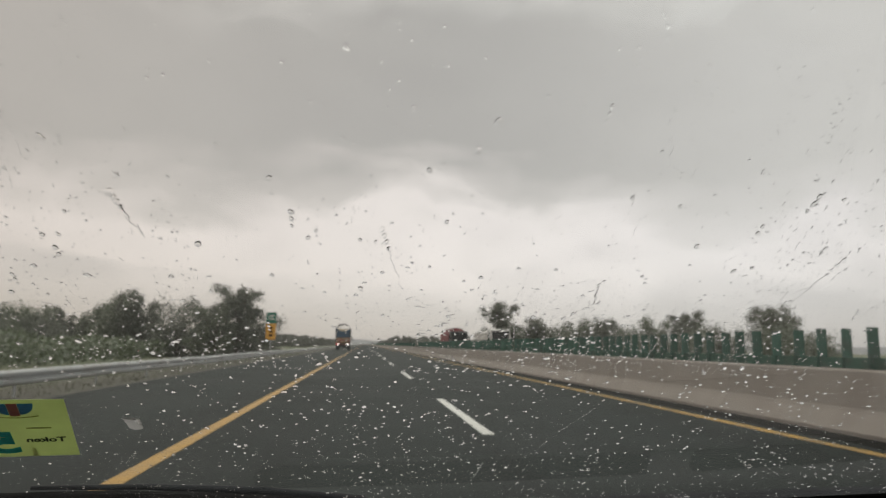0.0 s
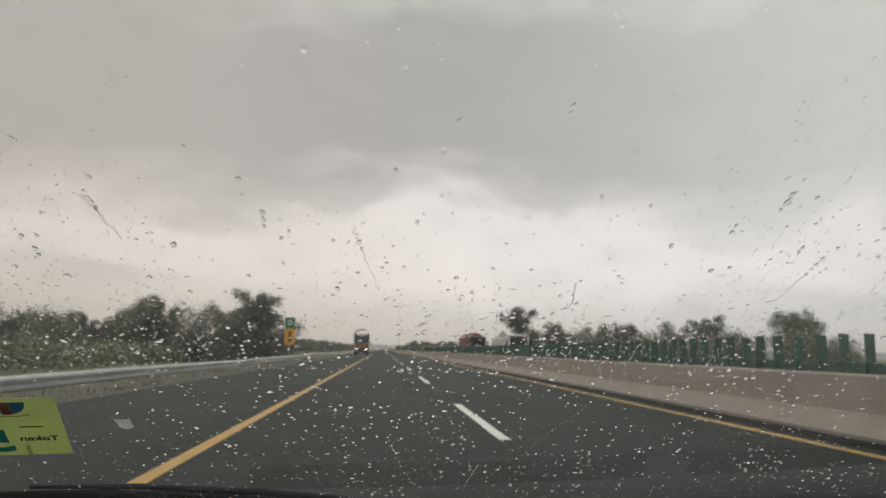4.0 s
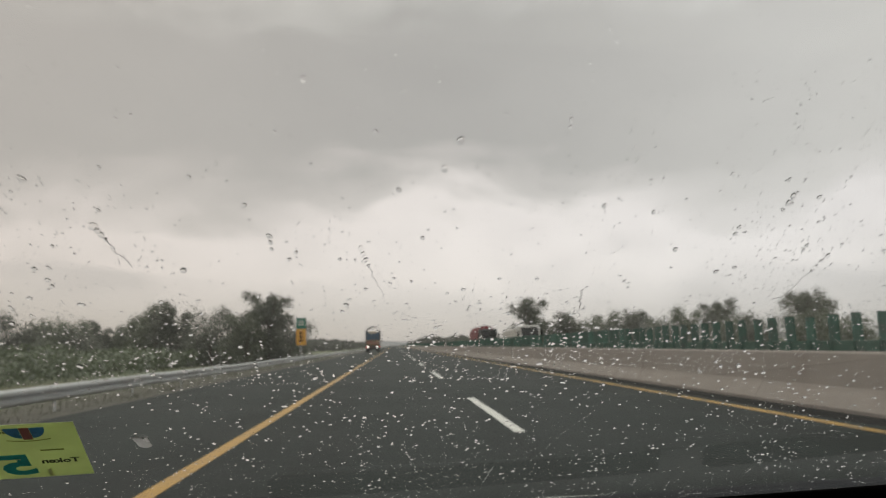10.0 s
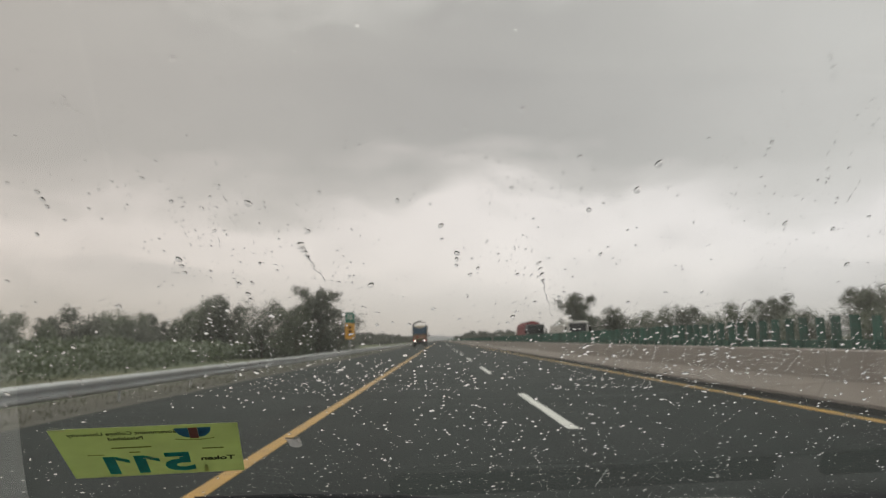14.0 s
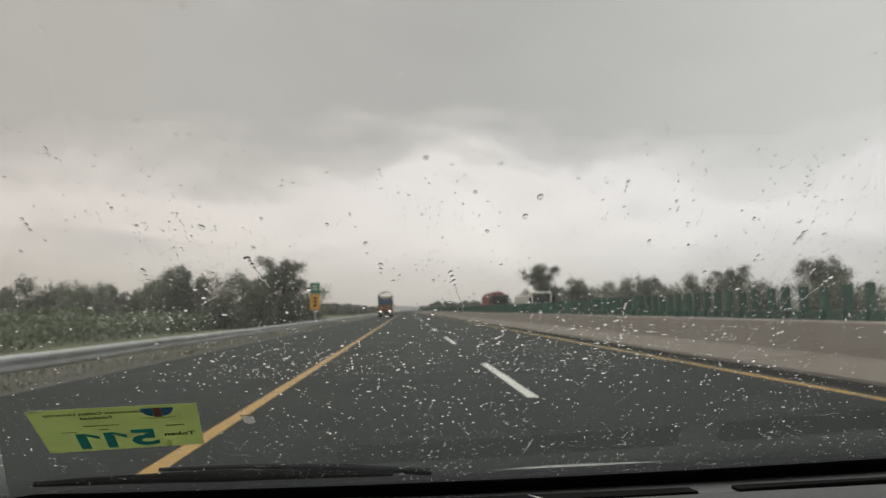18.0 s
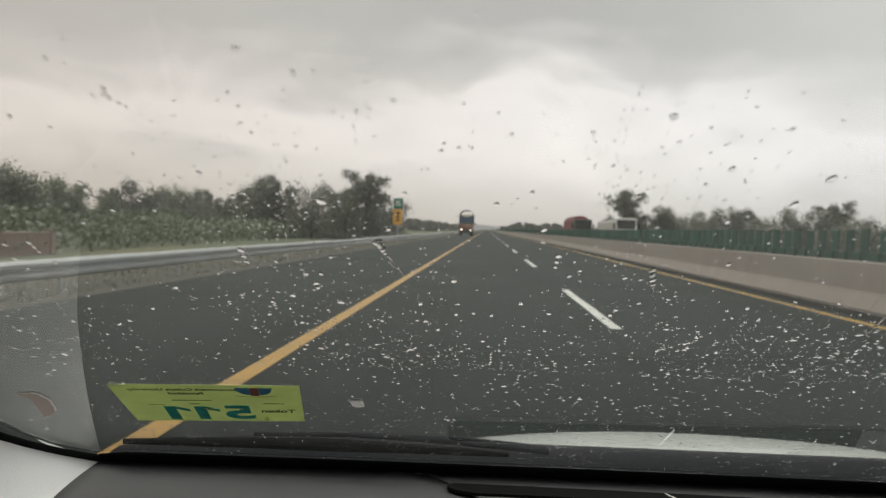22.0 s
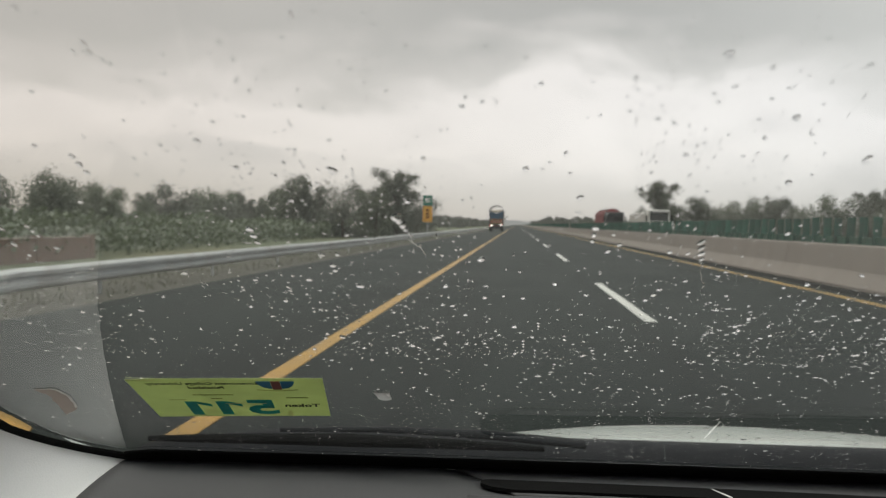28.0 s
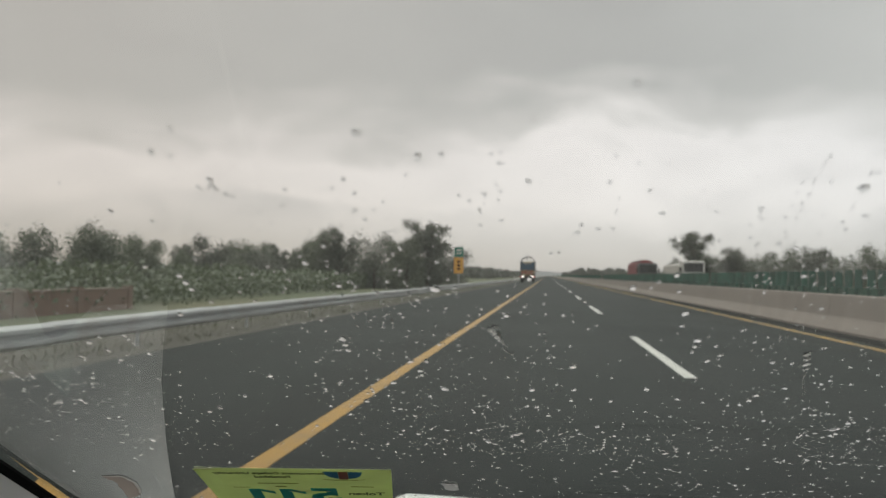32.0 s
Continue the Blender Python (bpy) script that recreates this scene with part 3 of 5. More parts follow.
def tree(name, seed, height, width, style, leaf, label):
    """style: bush (foliage to the ground), tall (open gum tree with bare limbs), round."""
    r = random.Random(seed)
    thing = tagged(empty(name), label, "tree", "trees along the motorway")
    bm = bmesh.new()
    top = height * (0.55 if style != "tall" else 0.8)
    pts, rad = [], []
    for i in range(6):
        f = i / 5
        pts.append((0.05 * height * math.sin(2.2 * f + seed) * f, 0.03 * height * math.cos(3 * f + seed) * f, top * f - 0.3 * (i == 0)))
        rad.append(0.028 * height * (1 - 0.75 * f) + 0.01)
    tube(bm, pts, rad, 7)
    lumps = []
    if style == "tall":
        # a few leaning limbs, each with side branches that carry drooping leaf sprays
        for i in range(9):
            f = 0.22 + 0.085 * i
            a = i * 2.3 + seed + r.uniform(-0.5, 0.5)
            out = width * 0.5 * (0.55 + 0.45 * math.sin(math.pi * f)) * r.uniform(0.55, 1.15)
            p0 = Vector(pts[min(5, int(f * 5))])
            tip = Vector((math.cos(a) * out, math.sin(a) * out, height * min(0.98, f + r.uniform(0.14, 0.26))))
            mid = p0.lerp(tip, 0.5) + Vector((0, 0, -0.035 * height))
            tube(bm, [p0, mid, tip], [0.014 * height, 0.009 * height, 0.004 * height], 5)
            for k in range(7):
                g = 0.35 + 0.11 * k
                root = p0.lerp(mid, 2 * g) if g < 0.5 else mid.lerp(tip, 2 * g - 1)
                e = root + Vector((r.uniform(-1, 1), r.uniform(-1, 1), r.uniform(-0.45, 0.8))) * (0.16 * width)
                tube(bm, [root, e], [0.005 * height, 0.002 * height], 4)
                lumps.append((e, (0.5 * width + 0.25 * height) * r.uniform(0.12, 0.24), 0.30 * r.uniform(0.5, 1.2)))
        for f in span(0.45, 0.95, 6):
            lumps.append((Vector((r.uniform(-0.1, 0.1) * width, r.uniform(-0.1, 0.1) * width, height * f)), width * 0.2, 0.5))
        for _ in range(5):
            a = r.uniform(0, 6.28)
            lumps.append((Vector((math.cos(a) * width * 0.22, math.sin(a) * width * 0.22, height * r.uniform(0.08, 0.3))), width * 0.2, 0.6))
    else:
        n = 11 if style == "round" else 13
        low = 0.17 if style == "round" else 0.08
        for i in range(n):
            f = low + (0.92 - low) * (i / (n - 1)) ** 0.9
            a = i * 2.4 + r.uniform(-0.5, 0.5)
            reach = width * 0.42 * math.sqrt(max(0.05, 1 - ((f - 0.5) / 0.55) ** 2)) * r.uniform(0.5, 1.0)
            c = Vector((math.cos(a) * reach, math.sin(a) * reach, height * f))
            p0 = Vector(pts[min(5, int(f * 5))])
            tube(bm, [p0, p0.lerp(c, 0.6), c], [0.01 * height, 0.006 * height, 0.003 * height], 5)
            lumps.append((c, width * r.uniform(0.18, 0.30), 1.3))
        lumps.append((Vector((0, 0, height * 0.55)), width * 0.34, 2.4))
        for k in range(5):
            lumps.append((Vector((math.cos(1.26 * k) * width * 0.34, math.sin(1.26 * k) * width * 0.34, height * 0.10)), width * 0.2, 0.8))
    part("trunk", bm, BARK, thing, smooth=True)
    bm = bmesh.new()
    for c, rr, dens in lumps:
        clumps(bm, c, rr, int((850 if style == "tall" else 480) * dens), 0.038 * height ** 0.5 * (0.95 if style == "tall" else 1.0), r)
    part("crown", bm, leaf, thing)
    return thing


def build_trees():
    bushes = [tree("roadside_tree", 11 + k, h, w, s, lf, "dense dark green roadside tree with an uneven crown beyond the rail")
              for k, (h, w, s, lf) in enumerate(((4.6, 5.2, "bush", LEAF_GREEN), (5.4, 5.6, "round", LEAF_DARK), (4.0, 5.0, "bush", LEAF_DARK), (6.2, 5.0, "round", LEAF_GREEN)))]
    talls = [tree("gum_tree", 31 + k, h, w, "tall", LEAF_DARK, "tall open gum tree with bare limbs and ragged crown") for k, (h, w) in enumerate(((9.5, 5.5), (8.0, 4.4), (12.5, 11.0)))]
    r = random.Random(5)
    spots = []
    y = 14.0
    while y < 330:
        spots.append((-36 - 0.02 * y + r.uniform(-5, 5) - (7 if 95 < y < 120 else 0), y))
        y += r.uniform(1.2, 2.4) * (1 + y / 240)
    y = 40.0
    while y < 420:
        spots.append((31 + r.uniform(-3, 5), y))
        y += r.uniform(4.5, 10.0) * (1 + y / 240)
    for i, (x, yy) in enumerate(spots):
        b = bushes[r.randrange(4)]
        m = pose(x, yy, -1.0, 0, 0, r.uniform(0, 360))
        s = r.uniform(0.7, 1.1) * (0.8 if yy < 75 and x < 0 else 1.0 if x < 0 else 0.85)
        o = copy_thing(b, m)
        o.matrix_basis = m @ Matrix.Diagonal((s, s, s, 1))
    for k, b in enumerate(bushes):
        b.matrix_basis = pose(-33 - 2 * k, 46 + 19 * k, -1.0)
    for k, (i, x, yy, s) in enumerate(((0, -16.5, 92, 0.95), (1, -44, 104, 0.75), (1, -52, 90, 0.65), (2, 45, 71, 0.55), (1, 48, 74, 0.8), (0, 53, 80, 0.7), (1, -27, 84, 0.9), (0, -21, 98, 0.72), (1, -33, 96, 0.7), (0, 24, 118, 1.0), (1, 28.5, 110, 0.8), (2, 37, 101, 0.5), (0, 46, 92, 0.75))):
        m = pose(x, yy, -1.0, 0, 0, 70 * k)
        o = talls[i] if k in (0, 1, 3) else copy_thing(talls[i], m)
        o.matrix_basis = m @ Matrix.Diagonal((s, s, s, 1))
    # rounded trees in front of the gum trees
    for k, (i, x, yy, s) in enumerate(((1, -14.0, 94, 1.15), (3, -19.0, 90, 1.1), (1, -24.0, 92, 1.35), (3, -30.0, 88, 1.2), (0, -38.0, 78, 1.2), (3, 26.0, 116, 1.0), (1, 29.0, 110, 1.05), (0, 31.5, 106, 1.15), (3, 33.5, 103, 1.05), (1, 36.0, 99, 1.15), (0, 38.5, 96, 1.1), (3, 41.0, 92, 1.05), (1, 44.0, 88, 1.1))):
        m = pose(x, yy, -1.0, 0, 0, 50 * k)
        copy_thing(bushes[i], m).matrix_basis = m @ Matrix.Diagonal((s, s, s, 1))
    bm = bmesh.new()
    for _ in range(26000):
        y = 16 + 190 * r.random() ** 1.4
        top = 2.1 + 1.2 * noise.noise((y * 0.13, 0, 4)) + 0.5 * noise.noise((y * 0.6, 2, 4))
        x = -25 - 0.03 * y + r.uniform(-3.5, 3.5)
        c = Vector((x, y, -1.0 + top * r.random() ** 0.7))
        u = Vector((r.gauss(0, 1), r.gauss(0, 1), r.gauss(0, 1))).normalized()
        v = u.orthogonal().normalized()
        w = u.cross(v)
        q = r.uniform(0.06, 0.14) * (1 + y / 110)
        bm.faces.new([bm.verts.new(c + v * (q * a) + w * (q * b)) for a, b in ((-1, -0.2), (-0.2, -0.7), (0.9, -0.3), (0.6, 0.5), (-0.3, 0.8))])
    tagged(part("hedge", bm, LEAF_HEDGE), "low rough green hedge and scrub beyond the rail", "hedge", kind="stuff")
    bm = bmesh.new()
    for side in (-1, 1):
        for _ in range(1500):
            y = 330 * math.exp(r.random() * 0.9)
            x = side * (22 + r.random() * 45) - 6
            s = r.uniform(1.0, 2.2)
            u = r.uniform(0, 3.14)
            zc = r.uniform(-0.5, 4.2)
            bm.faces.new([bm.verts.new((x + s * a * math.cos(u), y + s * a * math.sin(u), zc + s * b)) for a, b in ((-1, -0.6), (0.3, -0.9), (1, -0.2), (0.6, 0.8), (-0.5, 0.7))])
    tagged(part("far_woods", bm, LEAF_FAR_HAZE), "distant woods paled by painted haze along both sides of the motorway", "woods", kind="stuff")
    # flat horizon strip that glows evenly in place of haze-lit woods
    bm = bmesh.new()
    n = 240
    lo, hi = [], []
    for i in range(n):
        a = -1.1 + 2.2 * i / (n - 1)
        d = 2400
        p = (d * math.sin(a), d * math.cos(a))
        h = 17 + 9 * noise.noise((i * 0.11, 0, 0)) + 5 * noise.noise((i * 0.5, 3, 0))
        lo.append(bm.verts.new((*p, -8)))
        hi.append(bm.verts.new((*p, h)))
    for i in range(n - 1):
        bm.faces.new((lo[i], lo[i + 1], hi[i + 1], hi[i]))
    tagged(part("backdrop", bm, FAR_HAZE_GLOW), "flat glowing backdrop of hazy woods on the horizon", "backdrop", kind="structure")


def build_grass():
    r = random.Random(9)
    bm = bmesh.new()
    for _ in range(9000):
        y = 3 + 70 * r.random() ** 1.6
        x = r.uniform(-7.8, -6.0) if r.random() < 0.6 else r.uniform(-12, -7)
        z = -0.03 if x > -7.9 else -0.30 - 0.70 * min(1, (-7.3 - x) / 5)
        s = r.uniform(0.04, 0.13) * (0.6 + 0.9 * max(0.0, noise.noise((x * 0.9, y * 0.5, 5)) + 0.4))
        a = r.uniform(0, 6.28)
        lean = Vector((r.uniform(-0.6, 0.6), r.uniform(-0.6, 0.6), 1)) * s
        w = 0.008
        p = Vector((x, y, z - 0.02))
        q = Vector((math.cos(a) * w, math.sin(a) * w, 0))
        bm.faces.new([bm.verts.new(v) for v in (p - q, p + q, p + lean * 0.6 + q * 0.7, p + lean, p + lean * 0.55 - q * 0.7)])
    tagged(part("verge_grass", bm, BLADES), "tufts of wet grass round the guard rail posts", "grass", kind="stuff")


build_trees()
build_grass()


# ---------------------------------------------------------------- the car
CAR_X = 0.36
HALF = 0.74


def glass_y(x, z):
    """The inner face of the raked windscreen: y at a given x and height."""
    return 0.348 + 0.1057 * x - 0.1219 * x * x + 1.642 * (1.17 - z)


def glass_n(x):
    return Vector((-(0.1057 - 0.2438 * x), 1.0, 1.642)).normalized()


def on_glass(x, z, lift=0.0):
    return Vector((x, glass_y(x, z), z)) + glass_n(x) * lift


def base_z(x):
    """Height of the windscreen's lower edge."""
    return 0.8945 + 0.085 * (x - 0.2) ** 2


def pillar_x(z):
    """The left edge of the glass at a height, rounded into the lower corner."""
    return -0.4385 + 0.42 * max(0.0, z - 0.99) + (0.055 * ((0.99 - z) / 0.076) ** 2.3 if z < 0.99 else 0.0)


def seal_line():
    pts = [on_glass(pillar_x(z), z) for z in span(1.36, 1.0, 8)]
    pts += [on_glass(pillar_x(z), z) for z in (0.985, 0.97, 0.955, 0.94, 0.929, 0.921, 0.916)]
    pts += [on_glass(x, base_z(x)) for x in span(-0.355, 1.06, 24)]
    pts += [on_glass(1.12, 0.925), on_glass(1.165, 0.95), on_glass(1.17, 0.99)]
    pts += [on_glass(1.16 - 0.42 * (z - 0.99), z) for z in span(1.03, 1.36, 7)]
    return pts


def build_car():
    car = tagged(empty("car"), "white hatchback with grey cabin trim standing on the wet lane", "car")

    # windscreen
    bm = bmesh.new()
    us = span(0, 1, 28)
    vs = span(0, 1, 16)

    def f(u, v):
        z = 0.875 + 0.495 * v
        left = -0.47 + 0.42 * max(0.0, z - 0.99)
        right = 1.19 - 0.42 * max(0.0, z - 0.99)
        return on_glass(left + (right - left) * u, z)

    sheet(bm, f, us, vs, glass_n(0.3) * 0.0005)
    bmesh.ops.recalc_face_normals(bm, faces=bm.faces)
    ws = part("windscreen", bm, GLASS, car, "raked clear windscreen wet with rain", smooth=True)
    ws.visible_shadow = False
    ws.data.materials.append(GLASS_OUTER)
    for p in ws.data.polygons:
        p.material_index = 1 if p.normal.dot(glass_n(0.3)) > 0.3 else 0

    # black seal and frit band along the glass edge
    line = seal_line()
    bm = bmesh.new()
    n = len(line)
    inner = Vector((0.36, 0.45, 1.12))
    prof = []
    for i, p in enumerate(line):
        d = (line[min(i + 1, n - 1)] - line[max(i - 1, 0)]).normalized()
        g = glass_n(p.x)
        side = g.cross(d).normalized()
        if side.dot(inner - p) < 0:
            side = -side
        low = abs(d.x) ** 2
        w = 0.004 + 0.016 * low
        prof.append([bm.verts.new(p + side * a - g * b) for a, b in ((w, 0.0010), (w * 0.9, 0.003), (0.0, 0.0045), (-0.003 - 0.012 * low, 0.006), (-0.006 - 0.024 * low, 0.004))])
    for a, b in zip(prof, prof[1:]):
        for k in range(4):
            bm.faces.new((a[k], a[k + 1], b[k + 1], b[k]))
        bm.faces.new((a[4], a[0], b[0], b[4]))
    bmesh.ops.recalc_face_normals(bm, faces=bm.faces)
    part("windscreen_seal", bm, BLACK, car, "matt black rubber windscreen seal")

    # dashboard top: follows the foot of the glass towards the seats
    def dash(x, v):
        zb = base_z(x)
        yb = glass_y(x, zb)
        t = v
        y = yb + 0.03 - 0.374 * t
        z = zb - 0.015 + 0.009 * math.sin(math.pi * min(1, t * 1.4)) - 0.10 * max(0.0, t - 0.55) ** 2 / 0.2
        # shallow recess for the defroster outlet
        x0 = -0.065 + 0.28 * t
        if x > x0:
            k = min(1.0, (x - x0) / 0.03)
            k = k * k * (3 - 2 * k)
            z -= 0.005 * k * (1.0 if t < 0.29 else max(0.0, 1 - (t - 0.29) / 0.02))
        return (x, y, z)

    def dash_left(t):
        return -0.395 + 0.065 * t

    bm = bmesh.new()
    sheet(bm, lambda u, t: dash(dash_left(t) + (1.13 - dash_left(t)) * u, t), span(0, 1, 90), [0, 0.02, 0.05, 0.09, 0.13, 0.17, 0.21, 0.25, 0.28, 0.29, 0.295, 0.305, 0.31, 0.34, 0.4, 0.5, 0.6, 0.7, 0.8, 0.9, 1.0], (0, 0, -0.03))
    bmesh.ops.recalc_face_normals(bm, faces=bm.faces)
    top = part("dashboard", bm, DASH, car, "dark grey grained plastic dashboard top", smooth=True)
    # paler pad in front of the defroster outlet
    bm = bmesh.new()

    def pad(x, v):
        zb = base_z(x)
        t = 0.335 + 0.02 * x + 0.22 * v
        p = dash(x, t)
        return (p[0], p[1], p[2] + 0.004 + 0.006 * math.sin(math.pi * v) * 0.6)

    sheet(bm, pad, span(0.0, 1.05, 40), [0, 0.06, 0.2, 0.5, 0.8, 1.0], (0, 0, -0.006))
    bmesh.ops.recalc_face_normals(bm, faces=bm.faces)
    part("dash_pad", bm, DASH, car, "dark grey moulded pad of the dashboard", smooth=True)
    bm = bmesh.new()
    sheet(bm, lambda u, t: (lambda p: (p[0], p[1], p[2] + 0.003))(dash(-0.028 + 0.28 * t + 1.0 * u, t)), span(0, 1, 40), [0.01, 0.05, 0.1, 0.15, 0.2, 0.25, 0.287], (0, 0, -0.003))
    bmesh.ops.recalc_face_normals(bm, faces=bm.faces)
    part("outlet_bed", bm, DASH_MID, car, "grey sunken bed round the defroster slots", smooth=True)
    # defroster outlets: long black slots with vanes
    for x0, x1 in ((0.012, 0.50), (0.555, 1.02)):
        bm = bmesh.new()

        def lip(x, v):
            e = min(1.0, (x - x0 + 0.002) / 0.012)
            p = dash(x, 0.222 + 0.06 * (x - 0.02) + 0.088 * (v - 0.5) * math.sqrt(1 - (1 - e) ** 2))
            return (p[0], p[1], p[2] + 0.0065)

        sheet(bm, lip, [x0, x0 + 0.002, x0 + 0.005, x0 + 0.01] + span(x0 + 0.014, x1, 22), (0, 0.5, 1), (0, 0, -0.004))
        bmesh.ops.recalc_face_normals(bm, faces=bm.faces)
        part("defroster_slot", bm, BLACK, car, "narrow black defroster slot")
    p, q = Vector(dash(0.274, 0.20)), Vector(dash(0.288, 0.275))
    bm = bmesh.new()
    tube(bm, [p + Vector((0, 0, 0.006)), q + Vector((0, 0, 0.006))], [0.0009, 0.0016], 6)
    part("outlet_clip", bm, TRIM, car, "thin bright clip across the defroster slot")

    # pale trim of the left windscreen pillar, down to the dashboard's end
    bm = bmesh.new()
    rows = [(z, pillar_x(z)) for z in span(1.36, 1.0, 8)] + [(z, pillar_x(z)) for z in (0.985, 0.97, 0.955, 0.94, 0.929, 0.921, 0.915, 0.910)]
    g = []
    for i, (z, x) in enumerate(rows):
        p = on_glass(x, z) - glass_n(x) * 0.0065 + Vector((-0.0025, 0, 0))
        low = max(0.0, (1.0 - z) / 0.09)
        ring = []
        for k, s in enumerate((0.0, 0.12, 0.3, 0.55, 0.8, 1.0)):
            off = Vector((-0.055 * s - 0.03 * low * s, -0.17 * s - 0.10 * low * s, -0.035 * s - 0.03 * low * s + 0.022 * math.sin(math.pi * s) * (1 - 0.6 * low)))
            ring.append(bm.verts.new(p + off))
        g.append(ring)
    foot = []
    for s in (0.0, 0.12, 0.3, 0.55, 0.8, 1.0):
        q = dash(dash_left(0.78 * s), 0.78 * s)
        foot.append(bm.verts.new((q[0] + 0.006, q[1], q[2] - 0.010)))
    g.append(foot)
    for a, b in zip(g, g[1:]):
        for k in range(5):
            bm.faces.new((a[k], a[k + 1], b[k + 1], b[k]))
    part("pillar_trim", bm, TRIM, car, "pale grey plastic windscreen pillar trim", smooth=True)
    # trim of the right pillar
    bm = bmesh.new()
    g = []
    for z in span(1.36, 0.92, 10):
        x = 1.175 - 0.42 * max(0.0, z - 0.99)
        p = on_glass(x, z) - glass_n(x) * 0.006 + Vector((0.012, 0, 0))
        g.append([bm.verts.new(p + Vector((0.055 * s, -0.18 * s, -0.04 * s + 0.02 * math.sin(math.pi * s)))) for s in (0, 0.15, 0.4, 0.7, 1.0)])
    for a, b in zip(g, g[1:]):
        for k in range(4):
            bm.faces.new((a[k], b[k], b[k + 1], a[k + 1]))
    part("pillar_trim", bm, TRIM, car, "pale grey plastic windscreen pillar trim", smooth=True)

    # cowl panel outside, below the glass
    bm = bmesh.new()

    def cowl(x, v):
        zb = base_z(x)
        yb = glass_y(x, zb) + 0.03
        edge = ((x - CAR_X) / HALF)
        zz = (zb - 0.032, zb - 0.018, zb - 0.012, zb - 0.024, zb - 0.06)
        yy = (yb, yb + 0.04, yb + 0.10, yb + 0.15, yb + 0.19)
        i = min(3, int(v * 4))
        f2 = v * 4 - i
        return (x, yy[i] + (yy[i + 1] - yy[i]) * f2 - 0.05 * edge ** 4, zz[i] + (zz[i + 1] - zz[i]) * f2 - 0.016 * abs(edge) ** 6 + 0.017 * min(1.0, max(0.0, -x / 0.25)) * math.sin(math.pi * min(1.0, v * 1.2)))

    sheet(bm, cowl, span(-0.40, 1.12, 50), span(0, 1, 17), (0, 0, -0.012))
    bmesh.ops.recalc_face_normals(bm, faces=bm.faces)
    part("cowl", bm, COWL, car, "wet black plastic cowl below the windscreen", smooth=True)

    # wiper at rest
    for px, tip in ((0.14, -0.355),):
        wiper = empty("wiper")
        wiper.parent = car
        tagged(wiper, "black wiper arm and blade resting low on the wet glass")
        a = on_glass(px, base_z(px) - 0.022, 0.035)
        c = on_glass(tip + 0.14, base_z(tip) + 0.010, 0.020)
        bm = bmesh.new()
        tube(bm, [a, a.lerp(c, 0.35) + glass_n(0.2) * 0.006, a.lerp(c, 0.7) + glass_n(0.2) * 0.006, c], [0.010, 0.009, 0.006, 0.004], 10, 0.6)
        part("arm", bm, COWL, wiper, smooth=True)
        b0, b1 = on_glass(tip, base_z(tip) + 0.012, 0.010), on_glass(tip + 0.44, base_z(tip + 0.44) + 0.012, 0.012)
        bm = bmesh.new()
        tube(bm, [b0.lerp(b1, s) + glass_n(0.2) * 0.004 * math.sin(math.pi * s) for s in span(0, 1, 9)], [0.003, 0.005, 0.006, 0.007, 0.008, 0.007, 0.006, 0.005, 0.003], 8)
        part("blade", bm, BLACK, wiper)

    # bonnet
    bm = bmesh.new()

    def hood(x, v):
        y = 1.02 + 1.02 * v
        e = (x - CAR_X - 0.06) / 0.66
        z = 0.863 - 0.135 * v - 0.20 * v * v - 0.035 * max(0.0, (0.6 - x) / 0.6) ** 2.0 - 0.09 * max(0.0, (x - 0.70) / 0.45) ** 2
        return (x, y - 0.03 * e * e * (1 - v) - 0.15 * v * e * e, z)

    sheet(bm, hood, span(-0.34, 1.12, 40), span(0, 1, 24), (0, 0, -0.02))
    bmesh.ops.recalc_face_normals(bm, faces=bm.faces)
    part("bonnet", bm, WHITE_PAINT, car, "white wet bonnet", smooth=True)

    # body: sides, roof, front, rear, wheels
    outline = [(2.02, 0.32), (2.06, 0.50), (1.95, 0.50), (1.4, 0.64), (1.04, 0.765), (0.80, 0.855), (0.6, 0.90), (-1.75, 0.94), (-1.95, 0.80), (-1.98, 0.35), (-1.62, 0.30)]
    arch = lambda c: [(c + 0.33 * math.cos(a), 0.30 + 0.33 * math.sin(a)) for a in span(math.pi, 0, 9)]
    low = [(-1.62, 0.22)] + [(y, z) for y, z in arch(-1.22)] + [(0.9, 0.20)] + [(y, z) for y, z in arch(1.32)] + [(1.75, 0.26)]
    for x0, x1 in ((-0.50, -0.46), (1.18, 1.22)):
        bm = bmesh.new()
        side_slab(bm, outline[:10] + low, x0, x1)
        bmesh.ops.recalc_face_normals(bm, faces=bm.faces)
        part("body_side", bm, WHITE_PAINT, car)
        inner_x = (-0.46, -0.44) if x0 < 0 else (1.16, 1.18)
        part("door_trim", box_bm((inner_x[0], -1.3, 0.32), (inner_x[1], 0.45, 0.90), 0.006), DASH_PALE, car, "grey door trim")
        xi = x0 + 0.02 if x0 < 0 else x1 - 0.02
        s = 1 if x0 < 0 else -1
        for (y0, z0), (y1, z1) in (((-0.45, 0.92), (-0.42, 1.38)), ((-1.62, 0.92), (-1.25, 1.36))):
            bm = bmesh.new()
            tube(bm, [(xi, y0, z0), (xi + s * 0.11, y1, z1)], 0.03, 8)
            part("door_pillar", bm, BLACK, car)
        bm = bmesh.new()
        tube(bm, [(xi + s * 0.13, 0.10, 1.355), (xi + s * 0.12, -0.5, 1.41), (xi + s * 0.12, -1.25, 1.37)], 0.028, 8)
        part("roof_rail", bm, WHITE_PAINT, car)
    bm = bmesh.new()
